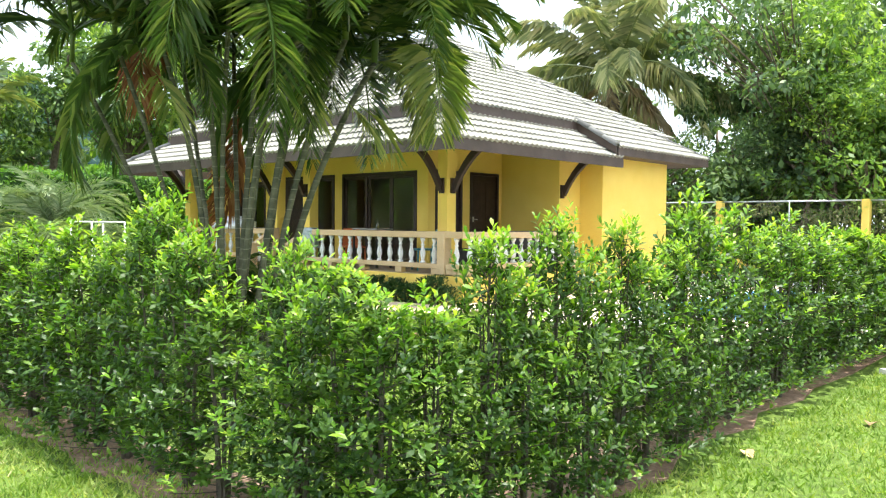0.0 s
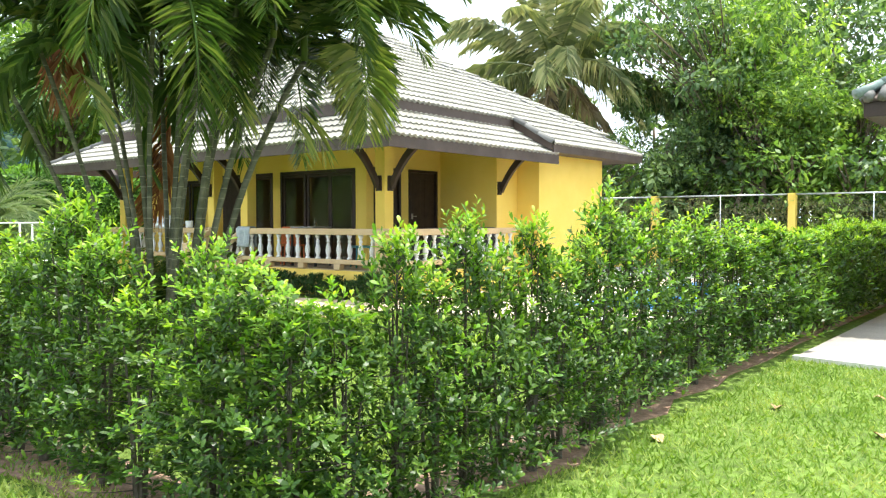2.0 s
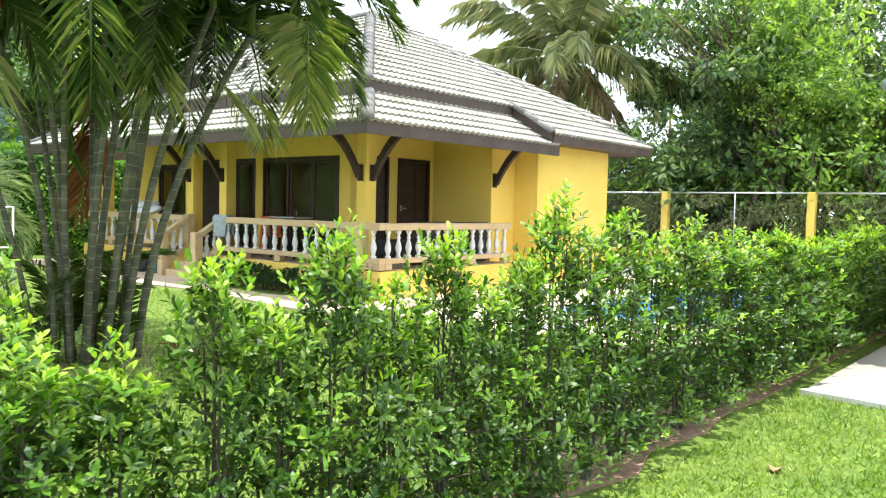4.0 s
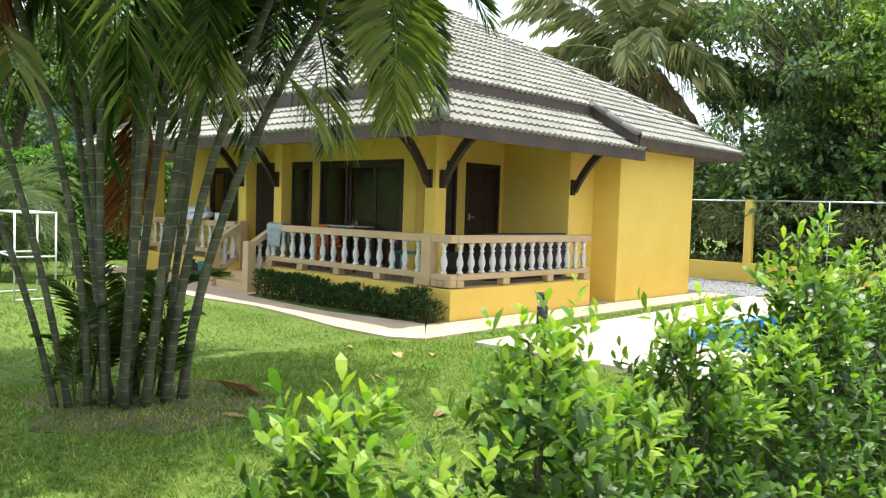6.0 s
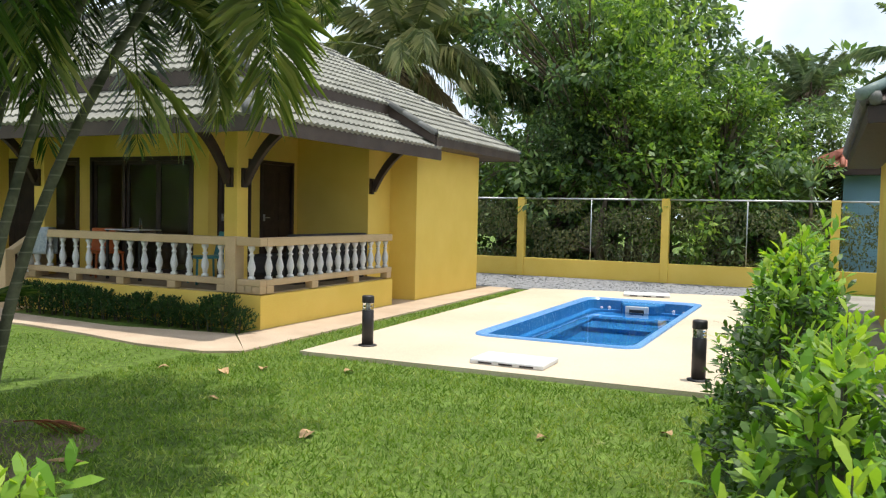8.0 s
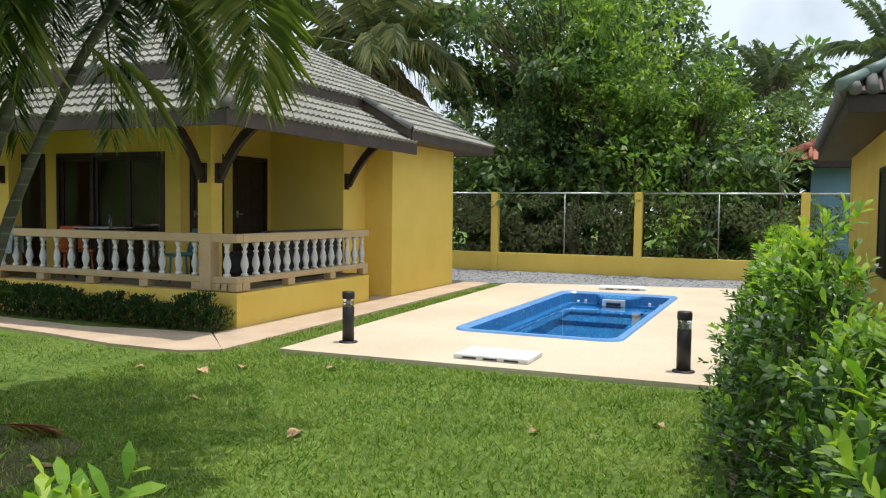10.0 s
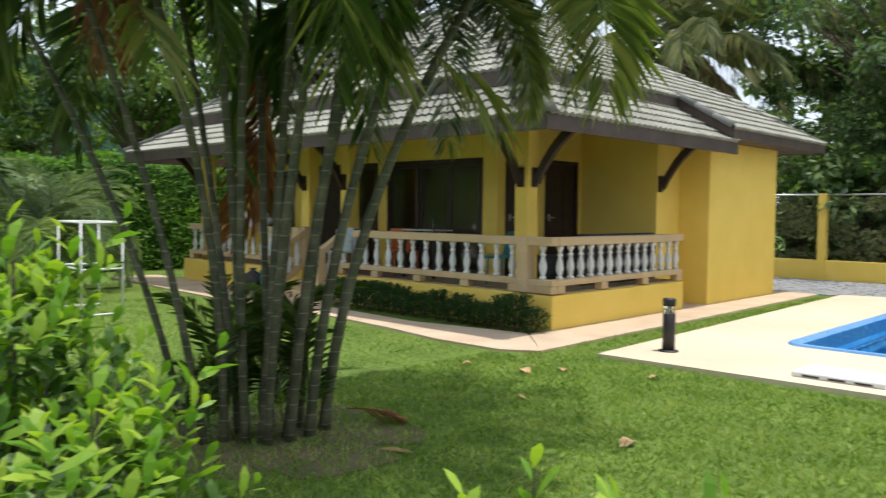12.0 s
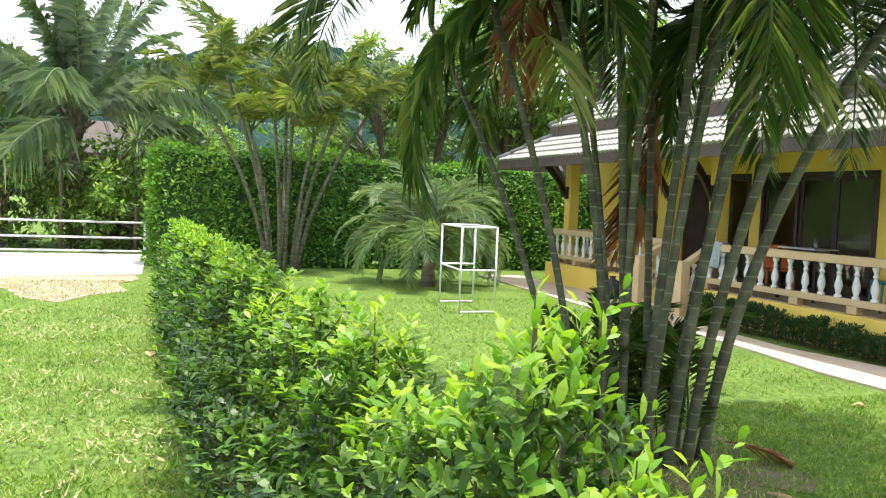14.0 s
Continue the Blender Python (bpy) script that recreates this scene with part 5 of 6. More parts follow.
coconut(-16.7, 28.0, 7.3, 0.1, COCO, (9, 12, 12, 6), 1.08, "tall coconut palm with drooping pale fronds behind the house")
coconut(-29.2, -0.1, 3.7, 0.4, COCO_GREEN, (12, 8, 3, 1), 1.2, "coconut palm beside the driveway")
coconut(-3.2, 36.0, 6.3, 0.1, COCO_GREEN, (9, 6, 3, 0), 0.62, "dark coconut palm behind the fence")
coconut(0.2, 30.0, 6.3, 0.2, COCO_GREEN, (7, 8, 5, 1), 0.62, "tall palm behind the neighbouring roof")
coconut(-6.8, 46.0, 9.4, 0.2, COCO_GREEN, (5, 7, 5, 1), 0.40, "distant slender palm above the trees")


def tree_meshes(seed, H, R, clumps, per, leaf, mat, low=0.25):
    """A broadleaf tree: tapered trunk, limbs, and leaf clumps in an uneven crown."""
    r = np.random.default_rng(seed)
    wood = Build()
    wood.tube([(0, 0, -0.1), (r.normal(0, 0.1), r.normal(0, 0.1), H * 0.35), (r.normal(0, 0.25), r.normal(0, 0.25), H * 0.85)], [0.20, 0.13, 0.04], 8)
    P, D, N, L = [], [], [], []
    lobes = [(r.normal(0, R * 0.45), r.normal(0, R * 0.45), H * r.uniform(low + 0.1, 0.9), R * r.uniform(0.4, 0.65)) for _ in range(9)]
    for c in range(clumps):
        lx, ly, lz, lr = lobes[c % 9]
        v = r.normal(0, 1, 3)
        v /= np.linalg.norm(v)
        v[2] = v[2] * 0.85 + 0.1
        ctr = np.array([lx, ly, lz]) + v * lr * r.uniform(0.55, 1.1)
        if c % 3 == 0:
            mid = ctr * np.array([0.45, 0.45, 0.82])
            wood.tube([(0, 0, max(H * 0.2, ctr[2] * 0.62)), mid, ctr], [0.06, 0.035, 0.012], 5, False)
        cr = r.uniform(0.25, 0.52) * R / 2.2
        q = r.normal(0, 1, (per, 3))
        q /= np.linalg.norm(q, axis=1, keepdims=True)
        P.append(ctr + q * cr * r.uniform(0.35, 1.0, (per, 1)) * np.array([1.1, 1.1, 0.7]))
        d = q + r.normal(0, 0.5, (per, 3)) + np.array([0, 0, -0.35])
        D.append(d)
        N.append(q * 0.6 + np.array([0, 0, 1.0]) + r.normal(0, 0.35, (per, 3)))
        L.append(leaf * r.uniform(0.65, 1.25, per))
    L = np.concatenate(L)
    return wood.mesh("trunk", "bark", True), leaf_mesh("crown", mat, np.concatenate(P), np.concatenate(D), np.concatenate(N), L, L * r.uniform(0.4, 0.6, len(L)), False)


TREES = [tree_meshes(200, 10, 3.0, 140, 48, 0.28, "tree_leaf", 0.15), tree_meshes(201, 10, 2.6, 140, 52, 0.27, "dark_tree_leaf", 0.15), tree_meshes(202, 10, 2.8, 140, 52, 0.27, "tree_leaf", 0.2), tree_meshes(203, 10, 3.4, 140, 52, 0.27, "dark_tree_leaf", 0.05), tree_meshes(204, 10, 3.0, 110, 26, 0.46, "dark_tree_leaf", 0.02)]
BUSH = [tree_meshes(210, 3.2, 2.2, 70, 32, 0.26, "dark_tree_leaf", -0.05), tree_meshes(211, 3.2, 2.0, 70, 32, 0.24, "tree_leaf", -0.05)]
tr = random.Random(9)


def tree(x, y, h, pick, spread=1.0):
    e = empty("tree", ("leafy broadleaf tree in the wood behind the fence", "dark leafy tree in the wood behind the fence")[pick % 2], "tree", (x, y, 0), "trees behind the garden")
    e.rotation_euler.z = tr.uniform(0, 6.28)
    s = h / 10
    e.scale = (s * spread, s * spread, s)
    for name, me in zip(("trunk", "crown"), TREES[pick]):
        o = new(name, me)
        o.parent = e


def bush(x, y, h, pick):
    e = empty("bush", "dense green bush in the undergrowth behind the fence", "bush", (x, y, 0), "undergrowth behind the garden")
    e.rotation_euler.z = tr.uniform(0, 6.28)
    s = h / 3.2
    e.scale = (s, s, s)
    for name, me in zip(("stem", "crown"), BUSH[pick]):
        o = new(name, me)
        o.parent = e


for x, y, h, k, w in ((-9.6, 28.0, 11.2, 3, 0.8), (-8.3, 26.6, 9.6, 0, 0.75), (-11.2, 29.6, 9.6, 1, 0.85), (-8.6, 31.5, 12.6, 1, 0.8), (-10.6, 33.0, 11.5, 3, 0.9), (-9.6, 26.0, 6.4, 1, 1.0), (-11.4, 26.4, 5.4, 3, 1.0), (-13.4, 27.0, 4.8, 3, 1.0),
                      (-6.5, 25.8, 6.3, 0, 1.1), (-5.2, 26.4, 5.8, 2, 1.1), (-7.6, 25.2, 5.8, 2, 1.0), (-4.0, 27.2, 5.0, 1, 1.2), (-3.0, 30.0, 5.6, 3, 1.1),
                      (-27.5, 16.5, 9.5, 2, 1.0), (-26.5, 20.5, 9.0, 0, 1.0), (-33, 7.5, 4.4, 3, 1.0), (-32, 3.0, 4.4, 1, 1.0), (-31.5, -4.2, 6.0, 3, 1.0), (-31, -8.2, 6.6, 1, 1.0), (-33.5, 4.6, 4.4, 0, 1.0), (-27.0, 10.6, 8.4, 1, 1.0), (-27.6, 13.2, 9.4, 0, 1.0), (-26.8, 8.6, 6.6, 2, 1.0)):
    tree(x, y, h, k, w)
for x, y, h, w in ((-12.6, 37, 10.5, 1.1), (-9.0, 38, 13.0, 1.1), (-15.8, 36, 8.0, 1.2), (-20.5, 33.5, 7.8, 1.2), (-24, 30, 8.0, 1.2), (-6.2, 37, 6.6, 1.2), (-2.6, 41, 8.2, 1.2), (-4.6, 40, 8.9, 0.6), (1.2, 38, 6.8, 1.3), (3.5, 36, 6.0, 1.4), (-30, 25, 10.0, 1.2), (-34, 17, 10.0, 1.3), (-40, 4, 6.5, 1.3), (-42, 12, 8.0, 1.3), (-44, -8, 7, 1.3)):
    tree(x, y, h, 4, w)
for i in range(7):
    bush(-15 + 1.7 * i, 24.9 + tr.uniform(-0.3, 0.8), tr.uniform(2.6, 3.8), i % 2)
for x, y, h in ((-4.1, 25.3, 2.3), (-5.0, 24.9, 2.8), (-3.0, 25.6, 1.9), (-28.6, 1.6, 2.6), (-28.8, -0.1, 2.2), (-28.7, -1.9, 2.7), (-28.4, -3.7, 2.6), (-28.8, -5.6, 3.0), (-28.6, -7.6, 2.8), (-27.6, 3.0, 2.9), (-31, -3.0, 3.8), (-30.8, 0.8, 3.4), (-31.5, 3.4, 4.0)):
    bush(x, y, h, 1)

# tall clipped hedge beside the garden
r = np.random.default_rng(31)
n = 25000
u = r.random(n)
hy = 2.0 + 17.5 * u
face = r.random(n)
top = 2.85 + 0.10 * np.sin(hy * 1.3) + 0.08 * np.sin(hy * 3.1)
hx = np.where(face < 0.72, -23.2 + r.normal(0, 0.10, n) + 0.12 * np.sin(hy * 2.2), -23.2 - 1.3 * r.random(n))
hz = np.where(face < 0.72, r.random(n) ** 0.9 * top, top + r.normal(0, 0.06, n))
endf = r.random(n) < 0.08
hx, hy, hz = np.where(endf, -23.2 - 1.3 * r.random(n), hx), np.where(endf, 2.0 + r.normal(0, 0.1, n), hy), np.where(endf, r.random(n) * 2.85, hz)
d = np.stack([r.normal(0.5, 0.6, n), r.normal(0, 0.8, n), r.normal(0.0, 0.7, n)], 1)
nn = np.stack([np.where(face < 0.72, 0.7, 0.1) + r.normal(0, 0.3, n), r.normal(0, 0.4, n), 0.7 + r.normal(0, 0.3, n)], 1)
big = empty("tall_hedge", "tall dense bright green clipped hedge", "hedge")
o = new("foliage", leaf_mesh("foliage", "bright_leaf", np.stack([hx, hy, hz], 1), d, nn, r.uniform(0.09, 0.18, n), r.uniform(0.045, 0.085, n), False))
o.parent = big
# solid dark box standing in for the shaded depth behind the leaves
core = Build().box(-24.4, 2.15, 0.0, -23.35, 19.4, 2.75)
core.put("shade_core", "box_leaf", big)

# spiky rosette plants behind the fence
ry = np.random.default_rng(51)
na = 90
ang, ele = ry.uniform(0, 2 * math.pi, na), ry.uniform(-0.9, 1.4, na)
dirs = np.stack([np.cos(ang) * np.cos(ele), np.sin(ang) * np.cos(ele), np.sin(ele)], 1)
ROSETTE = leaf_mesh("leaf_rosette", "cycad_leaf", np.zeros((na, 3)) + dirs * 0.05, dirs, np.stack([-np.cos(ang) * 0.3, -np.sin(ang) * 0.3, np.ones(na)], 1), ry.uniform(0.6, 0.85, na), np.full(na, 0.06), True)
for x, y, z in ((-3.45, 24.7, 2.55), (-2.75, 24.9, 2.6), (-27.9, 1.6, 3.3), (-28.0, -0.4, 2.5)):
    e = empty("yucca", "spiky green yucca with strap leaves on a bare trunk", "plant", (x, y, 0), "yuccas")
    Build().tube([(0, 0, -0.03), (0.05, 0, z * 0.5), (0, 0, z)], [0.07, 0.055, 0.05], 8).put("trunk", "bark", e, True)
    o = new("leaf_rosette", ROSETTE)
    o.parent = e
    o.location = (0, 0, z)

# ---- neighbouring house beside the patio ----
near_house = empty("neighbour_house", "yellow neighbouring house with a dark-eaved grey hip roof", "house")
NX0, NY0, NZ = -2.06, 11.0, 2.95     # corner of the eaves
Build().box(-1.5, 11.9, 0, 6.2, 18.4, 2.98).put("wall", "yellow", near_house, bevel=0.01)
win = Build().box(-1.53, 12.3, 0.95, -1.495, 13.2, 1.0).box(-1.53, 12.3, 2.2, -1.495, 13.2, 2.26).box(-1.53, 12.3, 1.0, -1.495, 12.36, 2.2).box(-1.53, 13.14, 1.0, -1.495, 13.2, 2.2)
win.box(-1.515, 12.36, 1.0, -1.495, 13.14, 2.2)
win.put("window", "wood", near_house)
rise = 0.6
hip = Vector((NX0 + 3.9, NY0 + 3.9, NZ + 3.9 * rise))
back = Vector((NX0 + 3.9, 15.2, NZ + 3.9 * rise))
for pts in (((NX0, NY0, NZ), (NX0 + 8.6, NY0, NZ), (hip.x + 0.8, hip.y, hip.z), tuple(hip)), ((NX0, 19.1, NZ), (NX0, NY0, NZ), tuple(hip), tuple(back)), ((NX0 + 8.6, 19.1, NZ), (NX0, 19.1, NZ), tuple(back), (back.x + 0.8, back.y, back.z)), ((NX0 + 8.6, NY0, NZ), (NX0 + 8.6, 19.1, NZ), (back.x + 0.8, back.y, back.z), (hip.x + 0.8, hip.y, hip.z))):
    Build().prism([Vector(p) - Vector((0, 0, 0.05)) for p in pts], (0, 0, 0.03)).put("roof_slope", "fascia", near_house)
b = Build()
for i in range(30):
    u = 0.08 + i * 0.16
    run = min(u, 3.9)
    b.tube([(NX0 + u, NY0 - 0.05, NZ - 0.02), (NX0 + u, NY0 + run, NZ + run * rise + 0.005)], 0.062, 8)
for i in range(48):
    u = 0.08 + i * 0.16
    run = min(u, 3.9, 7.95 - u)
    if run > 0.1:
        b.tube([(NX0 - 0.05, NY0 + u, NZ - 0.02), (NX0 + run, NY0 + u, NZ + run * rise + 0.005)], 0.062, 8)
b.put("roof_tiles", "cap", near_house, True)
b = Build()
way = (hip - Vector((NX0, NY0, NZ))).normalized()
for i in range(12):
    a0 = Vector((NX0 - 0.06, NY0 - 0.06, NZ + 0.035)) + way * 0.38 * i
    b.tube([a0, a0 + way * 0.42], [0.064, 0.054], 12)
b.put("hip_tiles", "green_cap", near_house, True)
b = Build().box(NX0 + 0.02, NY0 + 0.02, NZ - 0.24, NX0 + 8.5, NY0 + 0.05, NZ - 0.06).box(NX0 + 0.02, NY0 + 0.05, NZ - 0.24, NX0 + 0.05, 19.0, NZ - 0.06)
b.put("fascia", "wood", near_house, bevel=0.004)
Build().box(NX0 + 0.05, NY0 + 0.05, NZ - 0.235, NX0 + 8.5, 11.9, NZ - 0.215).box(NX0 + 0.05, 11.9, NZ - 0.235, -1.5, 19.0, NZ - 0.215).put("soffit", "wood", near_house)

# ---- pale blue house behind the fence ----
blue = empty("blue_house", "pale blue house with a terracotta tiled roof", "house")
Build().box(-1.95, 27.0, 0, 5, 33, 3.25).put("wall", "blue_wall", blue)
b = Build()
b.v = [(-2.7, 26.2, 3.2), (6, 26.2, 3.2), (6, 30, 5.2), (1.2, 30, 5.2), (-2.7, 33.8, 3.2), (6, 33.8, 3.2)]
b.f = [(0, 1, 2, 3), (0, 3, 4), (4, 3, 2, 5)]
b.put("roof", "red_tile", blue)
b = Build()
for i in range(28):
    u = -2.6 + i * 0.3
    t = min(1.0, (u + 2.7) / 3.9)
    b.tube([(u, 26.15, 3.22), (u, 26.2 + 3.75 * t, 3.24 + 1.97 * t)], 0.07, 6)
b.put("roof_tiles", "red_tile", blue, True)
Build().tube([(-2.75, 26.12, 3.26), (-1.2, 27.7, 4.05)], 0.13, 10).put("hip_tiles", "red_tile", blue, True)
Build().box(-2.66, 26.22, 2.98, 6, 26.26, 3.19).box(-2.66, 26.26, 2.98, -2.62, 33.7, 3.19).put("fascia", "wood", blue)
Build().box(-2.62, 26.26, 3.0, 6, 27.0, 3.02).box(-2.62, 27.0, 3.0, -1.95, 33.7, 3.02).put("soffit", "wood", blue)
Build().box(-1.975, 27.4, 1.4, -1.94, 28.4, 2.6).put("window", "wood", blue)

# ---- far side of the driveway ----
hut = empty("brown_house", "brown timber house half hidden behind trees", "house")
Build().box(-37, 0.2, 0, -33.2, 3.6, 2.9).put("wall", "wood", hut)
Build().prism([(-32.5, -0.6, 2.85), (-32.5, -0.6, 3.02), (-35.0, -0.6, 4.3), (-37.6, -0.6, 3.02), (-37.6, -0.6, 2.85), (-35.0, -0.6, 4.1)], (0, 5.0, 0)).put("roof", "fascia", hut)
Build().box(-33.19, 1.2, 0.9, -33.14, 2.0, 2.0).put("window", "white", hut)
rail = empty("driveway_railing", "three-bar white metal railing along the driveway", "railing")
b = Build()
for z in (0.10, 0.47, 0.90):
    Build().tube([(-26.9, -30, z), (-26.9, 1.9, z)], 0.03, 8).put("bar", "white", rail, True)
for y in (-24, -18, -12, -6.5, 1.85):
    Build().tube([(-26.95, y, 0), (-26.95, y, 0.95)], 0.04, 8).put("post", "white", rail, True)


# ---- wooded hill on the horizon ----
b = Build()
NX, NY = 260, 16
for j in range(NY):
    for i in range(NX):
        y = -420 + 900 * i / (NX - 1)
        t = j / (NY - 1)
        x = -330 + 150 * (1 - t) - 40 * noise.noise(Vector((y * 0.006, 3, 0)))
        top = 50 + 14 * noise.noise(Vector((y * 0.009, 0.3, 0))) + 14 * math.exp(-((y - 95) / 60) ** 2)
        b.v.append((x, y, max(-1.0, top * t ** 0.8 + 3.5 * t * noise.noise(Vector((y * 0.09, t * 9, 1))) + 3.0 * t * noise.noise(Vector((y * 0.29, t * 21, 4))))))
for j in range(NY - 1):
    for i in range(NX - 1):
        k = j * NX + i
        b.f.append((k, k + 1, k + NX + 1, k + NX))
structure(b.put("backdrop_hill", "hill", smooth=False), "hazy wooded hill on the horizon", "hill")

# ---- white pipe rack on the lawn ----
rack = empty("drying_rack", "white pipe frame standing on the lawn", "rack")
x0, x1, y0, y1, zt = -16.4, -15.02, 6.62, 7.22, 1.43
posts = ((x1, y0 - 0.03), (x1, y1), (x0, y0 + 0.15), (x0, y1 + 0.2))
for x, y in posts:
    Build().tube([(x, y, 0), (x, y, zt)], 0.017, 8).put("upright", "white", rack, True)
for z in (0.03, 0.72, zt):
    for a, c in ((0, 1), (2, 3), (0, 2), (1, 3)):
        if z == 0.03 and (a, c) in ((0, 2), (1, 3)):
            continue
        if z == 0.72 and (a, c) == (1, 3):
            continue
        (xa, ya), (xb, yb) = posts[a], posts[c]
        Build().tube([(xa, ya, z), (xb, yb, z)], 0.016, 8).put("bar", "white", rack, True)


# ---- things on the veranda ----
def cloth(name, label, category, at, turn, w, d, drop, mat, seed):
    """A cloth hung over a rail, in folds."""
    b = Build()
    nu, nv = 18, 16
    r = random.Random(seed)
    for j in range(nv + 1):
        t = j / nv * (drop * 2 + d) - drop
        for i in range(nu + 1):
            u = (i / nu - 0.5) * w
            fold = 0.018 * math.sin(i * 1.9 + 0.4 * math.sin(j)) + 0.01 * math.sin(i * 3.7 + j * 0.5)
            if t < 0:
                p = (u * (1 - 0.15 * (-t / drop)), -d / 2 - 0.012 + fold * min(1, -t / 0.1), t)
            elif t < d:
                p = (u, -d / 2 + t, 0.012 + 0.012 * math.sin(i * 1.9))
            else:
                p = (u, d / 2 + 0.012 + fold * min(1, (t - d) / 0.1), d - t)
            b.v.append(p)
    for j in range(nv):
        for i in range(nu):
            k = j * (nu + 1) + i
            b.f.append((k, k + 1, k + nu + 2, k + nu + 1))
    ob = b.put(name, mat, None, True)
    s = ob.modifiers.new("thickness", "SOLIDIFY")
    s.thickness = 0.012
    ob.matrix_world = pose(*at, 0, 0, turn)
    return tagged(ob, label, category)


cloth("towel", "crumpled grey-blue towel hung over the veranda rail", "towel", (-13.98, 10.84, 1.325), 4, 0.42, 0.19, 0.42, "towel", 4)


def cushion(at, size, turn, tilt):
    bm = bmesh.new()
    bmesh.ops.create_icosphere(bm, subdivisions=3, radius=1)
    for v in bm.verts:
        x, y, z = v.co
        k = 1 + 0.10 * noise.noise(v.co * 2.2 + Vector(at))
        v.co = Vector((math.copysign(abs(x) ** 0.8, x) * size[0], math.copysign(abs(y) ** 0.8, y) * size[1], z * size[2] * k)) * k
    me = bpy.data.meshes.new("cushion")
    bm.to_mesh(me)
    bm.free()
    me.materials.append(M["cushion"])
    me.polygons.foreach_set("use_smooth", [True] * len(me.polygons))
    o = new("cushion", me)
    o.matrix_world = pose(*at, tilt, 0, turn)
    tagged(o, "white cushion airing on the veranda rail", "cushion", "cushions on the rail")


cushion((-17.6, 11.0, 1.395), (0.36, 0.26, 0.09), 5, 8)
cushion((-17.05, 10.96, 1.39), (0.36, 0.26, 0.085), -8, 14)
cushion((-17.35, 11.02, 1.52), (0.36, 0.24, 0.08), 12, 10)

cup = Build().lathe([(0.075, 0), (0.085, 0.02), (0.09, 0.16), (0.085, 0.165)], 14).put("plastic_tub", "white", None, True)
cup.location = (-16.35, 11.0, 1.31)
tagged(cup, "white plastic tub standing on the veranda rail", "tub")

bin_ = empty("waste_bin", "blue-green plastic bin standing beside the steps", "bin", (-16.15, 10.62, 0.03))
Build().lathe([(0.13, 0), (0.15, 0.01), (0.18, 0.40), (0.19, 0.41), (0.19, 0.44), (0.17, 0.44)], 18).put("body", "bin", bin_, True)
bag = Build().lathe([(0.15, 0), (0.22, 0.06), (0.24, 0.2), (0.17, 0.33), (0.05, 0.40), (0.07, 0.45)], 14).put("rubbish_bag", "dark_cloth", None, True)
bag.location = (-16.7, 10.6, 0.03)
tagged(bag, "dark tied rubbish bag on the path", "bag")

table = empty("side_table", "small veranda table with a pale top", "table", (-12.6, 11.45, FLOOR))
Build().box(-0.38, -0.25, 0.80, 0.38, 0.25, 0.822).put("top", "steel", table, bevel=0.01)
for x in (-0.36, 0.36):
    for y in (-0.2, 0.2):
        Build().box(x - 0.02, y - 0.02, 0, x + 0.02, y + 0.02, 0.80).put("leg", "black", table, bevel=0.004)
bottle = Build().lathe([(0.03, 0), (0.032, 0.01), (0.032, 0.11), (0.012, 0.15), (0.012, 0.19)], 10).put("bottle", "glass", None, True)
bottle.location = (-12.45, 11.45, FLOOR + 0.822)
tagged(bottle, "small clear bottle on the veranda table", "bottle")


def chair(x, y, turn, mat, label):
    e = empty("plastic_chair", label, "chair", (x, y, FLOOR), "chairs on the veranda")
    e.rotation_euler.z = radians(turn)
    Build().box(-0.23, -0.22, 0.40, 0.23, 0.22, 0.44).put("seat", mat, e, bevel=0.015)
    Build().prism([(-0.22, 0.2, 0.44), (0.22, 0.2, 0.44), (0.18, 0.28, 0.82), (-0.18, 0.28, 0.82)], (0, 0.025, 0)).put("backrest", mat, e, bevel=0.012)
    for sx in (-0.2, 0.2):
        for sy in (-0.19, 0.19):
            Build().tube([(sx * 1.1, sy * 1.1, 0), (sx, sy, 0.41)], 0.018, 8).put("leg", mat, e, True)


chair(-13.25, 11.5, 60, "orange", "orange plastic chair behind the veranda rail")
chair(-11.2, 11.6, -30, "bin", "blue plastic chair behind the veranda rail")

sofa = empty("daybed", "dark upholstered daybed in the porch corner", "sofa", (-10.45, 13.3, FLOOR))
Build().box(-0.75, -1.1, 0.12, 0.35, 1.1, 0.42).put("seat", "dark_cloth", sofa, bevel=0.04)
Build().box(0.35, -1.1, 0.12, 0.55, 1.1, 0.80).put("backrest", "dark_cloth", sofa, bevel=0.04)
Build().box(-0.7, -1.05, 0, 0.5, 1.05, 0.12).put("base", "wood", sofa)

# ---- lawn details ----
r = np.random.default_rng(17)
zones = ((-9.0, 2.8, -2.95, 9.6, 42000), (-2.25, 2.6, 1.4, 8.8, 24000), (-13.5, -1.0, -4.5, 2.1, 18000), (-17, 2.9, -9.2, 9.0, 11000), (-8.6, 9.6, -7.93, 18.5, 3500), (-20, -4, -13, 2.1, 12000), (-4.6, 0.3, -1.6, 2.34, 11000), (-8.5, -1.2, -4.4, 2.3, 15000), (-1.7, 0.9, 0.6, 2.7, 6000))
pos = np.concatenate([np.stack([r.uniform(a, c, n), r.uniform(bq, d, n), np.zeros(n) - 0.002], 1) for a, bq, c, d, n in zones])
keep = ~((pos[:, 0] > -8.6) & (pos[:, 0] < -7.93) & (pos[:, 1] > 19)) & ~((pos[:, 1] > 9.0) & (pos[:, 0] < -8.6))
pos = pos[keep]
n = len(pos)
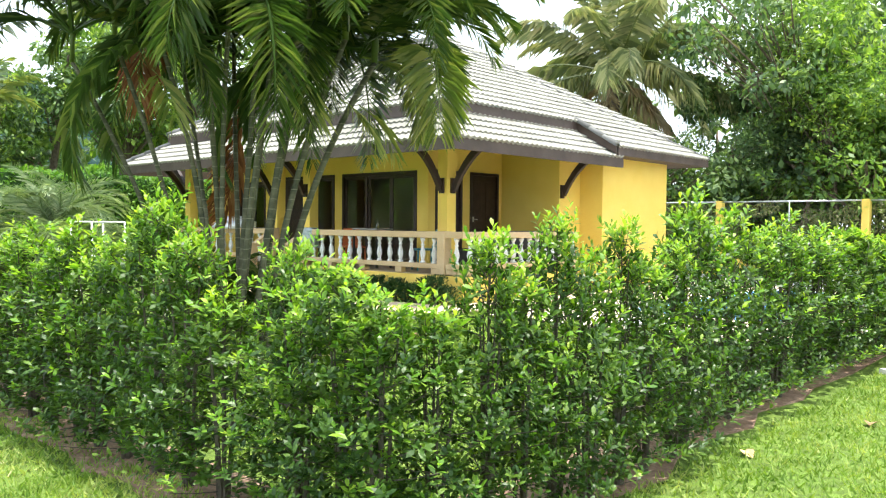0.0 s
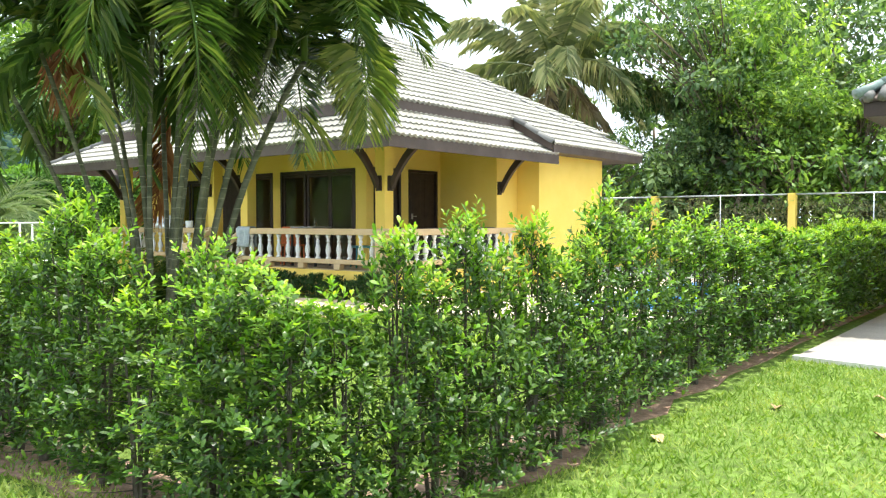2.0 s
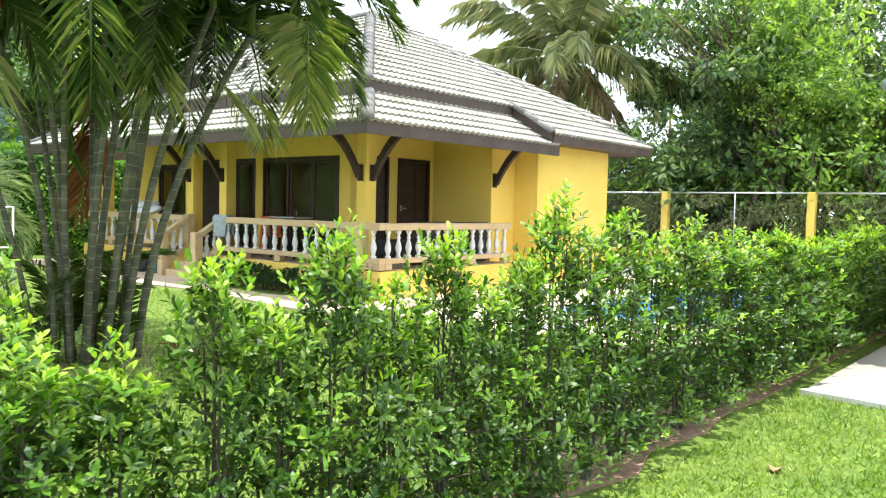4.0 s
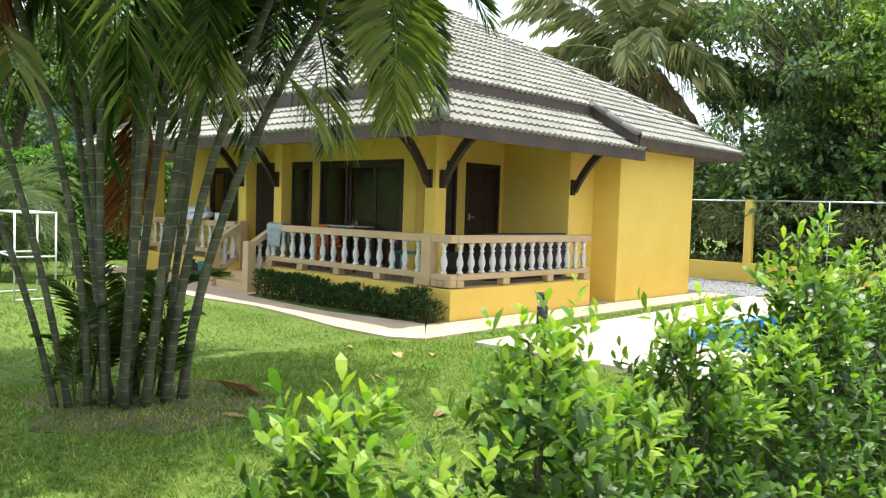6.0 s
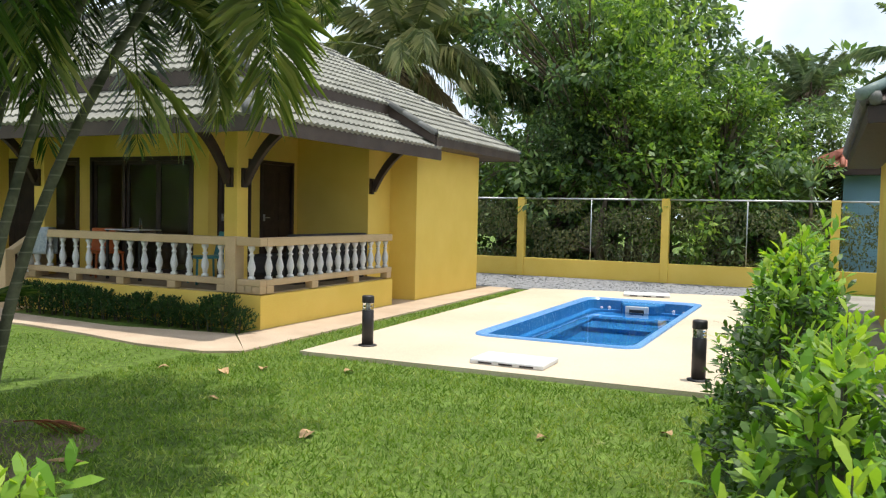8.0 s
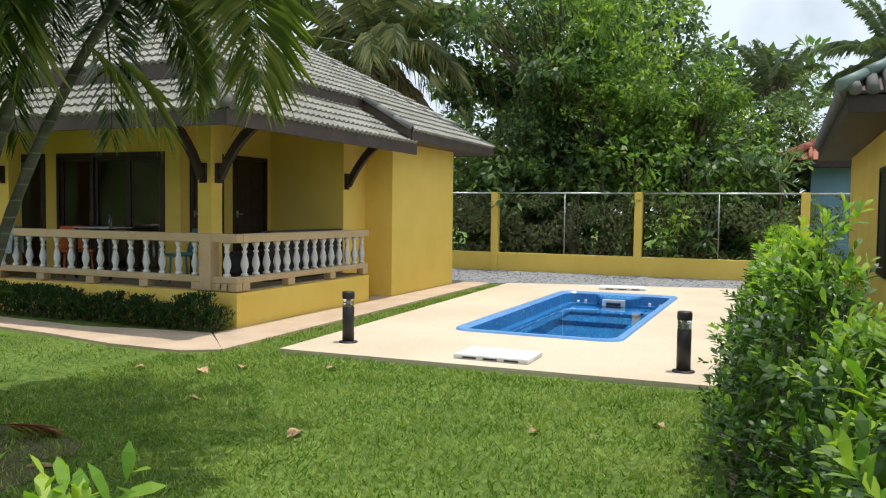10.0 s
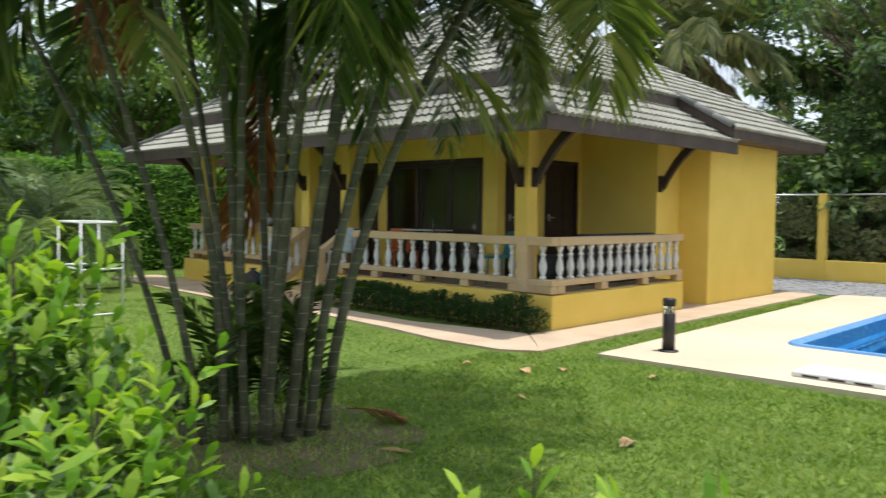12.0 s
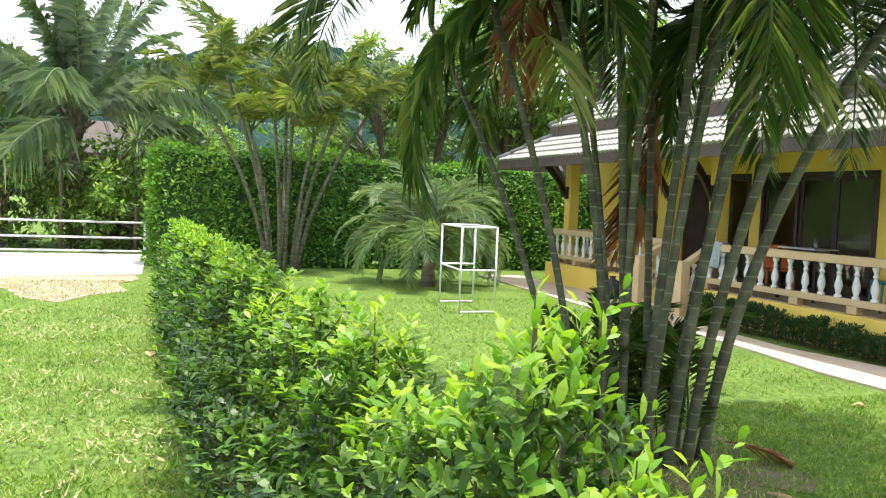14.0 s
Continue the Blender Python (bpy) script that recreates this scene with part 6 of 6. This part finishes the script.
tagged(new("grass", leaf_mesh("grass", "grass", pos, np.stack([r.normal(0, 0.7, n), r.normal(0, 0.7, n), np.ones(n)], 1), np.stack([r.normal(0, 1, n), r.normal(0, 1, n), np.ones(n) * 0.3], 1), r.uniform(0.035, 0.07, n), r.uniform(0.011, 0.018, n), "blade")), "short mown grass blades", "grass", kind="stuff")

# dry blades in the worn lawn before the hedge
ny = 9000
pos = np.stack([r.uniform(-16, -4.2, ny), r.uniform(-3.5, 1.9, ny), np.full(ny, 0.0)], 1)
dry = np.array([noise.noise(Vector((a * 0.8, b * 0.8, 2))) + 0.5 * noise.noise(Vector((a * 3, b * 3, 5))) for a, b, _ in pos.tolist()])
pos = pos[dry > -0.05]
ny = len(pos)
tagged(new("dry_grass", leaf_mesh("dry_grass", "straw", pos, np.stack([r.normal(0, 1, ny), r.normal(0, 1, ny), np.full(ny, 0.5)], 1), np.stack([r.normal(0, 0.4, ny), r.normal(0, 0.4, ny), np.ones(ny)], 1), r.uniform(0.05, 0.10, ny), r.uniform(0.012, 0.022, ny), "blade")), "straw-coloured dry grass in the worn lawn", "grass", kind="stuff")

# gravel stones
stone = bmesh.new()
bmesh.ops.create_icosphere(stone, subdivisions=1, radius=1)
sv = np.array([v.co[:] for v in stone.verts])
sf = np.array([[v.index for v in f.verts] for f in stone.faces])
stone.free()
ns = 1300
sp = np.stack([r.uniform(-12, -3.2, ns), r.uniform(19.2, 22.8, ns), np.full(ns, 0.022)], 1)
sp = sp[sp[:, 1] > 19.2 + np.clip((sp[:, 0] + 8.3) * 0.24, -0.2, 1.3)]
ns = len(sp)
ss = r.uniform(0.012, 0.032, (ns, 1, 3)) * np.array([1, 1, 0.6])
verts = (sv[None] * ss * r.uniform(0.8, 1.2, (ns, len(sv), 1)) + sp[:, None]).reshape(-1, 3)
faces = (sf[None] + (np.arange(ns) * len(sv))[:, None, None]).reshape(-1, 3)
me = bpy.data.meshes.new("gravel_stones")
me.from_pydata(verts.tolist(), [], faces.tolist())
me.materials.append(M["gravel"])
tagged(new("gravel_stones", me), "loose grey crushed stones", "gravel", kind="stuff")


def dry_leaf(x, y, z, size, turn):
    b = Build()
    for i in range(6):
        t = i / 5
        w = 0.38 * math.sin(math.pi * min(0.97, t + 0.03)) * size
        lift = 0.10 * size * math.sin(t * 5)
        b.v += [(t * size, -w, lift + 0.3 * w), (t * size, 0, lift), (t * size, w, lift + 0.3 * w)]
    for i in range(5):
        for j in range(2):
            k = i * 3 + j
            b.f.append((k, k + 1, k + 4, k + 3))
    ob = b.put("dry_leaf", "dead_leaf")
    ob.matrix_world = pose(x, y, z, 0, 0, turn)
    tagged(ob, "curled dry brown leaf lying on the lawn", "leaf", "dry leaves on the lawn")


lr = random.Random(2)
for x, y in ((-8.05, 8.35), (-7.3, 7.35), (-5.85, 6.9), (-7.7, 8.6), (-8.6, 8.2), (-6.9, 8.95), (-3.4, 8.2), (-12.3, 1.8), (-9.5, -0.3), (-1.7, 6.4), (-1.2, 7.3), (-0.9, 6.0), (-2.1, 5.1), (-5.2, 1.5), (-4.9, 1.1), (-4.3, 7.6)):
    dry_leaf(x, y, 0.02, lr.uniform(0.09, 0.17), lr.uniform(0, 360))
# fallen frond and sheath under the palms
fallen = new("fallen_frond", RUST)
fallen.matrix_world = pose(-7.7, 5.75, 0.12, 0, 0, 50) @ pose(0, 0, 0, 0, -52, 0) @ Matrix.Scale(0.4, 4)
tagged(fallen, "fallen dry palm frond on the lawn", "palm frond")
b = Build()
for i in range(9):
    t = i / 8
    for j in range(7):
        a = math.pi * (j / 6) * 0.9
        rad = 0.085 * math.sin(math.pi * (0.15 + 0.8 * t))
        b.v.append((t * 0.6, math.cos(a) * rad, 0.012 + math.sin(a) * rad * 0.7))
for i in range(8):
    for j in range(6):
        k = i * 7 + j
        b.f.append((k, k + 1, k + 8, k + 7))
sh = b.put("palm_sheath", "dead_leaf", None, True)
sh.matrix_world = pose(-7.0, 5.5, 0.0, 0, 0, 25) @ Matrix.Scale(0.4, 4)
tagged(sh, "fallen brown palm leaf sheath on the lawn", "palm sheath")

# ---- roof tiles laid singly, nearest the walk ----
TILE_JOBS.sort(key=lambda m: m.translation.y + m.translation.z * 1.5)
for m in TILE_JOBS[:300]:
    o = new("tile", TILE)
    o.parent = roof
    o.matrix_local = m
V, F = [], []
tv = [v.co.copy() for v in TILE.vertices]
tf = [tuple(p.vertices) for p in TILE.polygons]
for m in TILE_JOBS[300:]:
    k = len(V)
    V += [tuple(m @ v) for v in tv]
    F += [tuple(k + i for i in q) for q in tf]
if F:
    me = bpy.data.meshes.new("tiles")
    me.from_pydata(V, [], F)
    me.materials.append(M["tile"])
    o = new("tiles", me)
    o.parent = roof
    o["kind"] = "stuff"
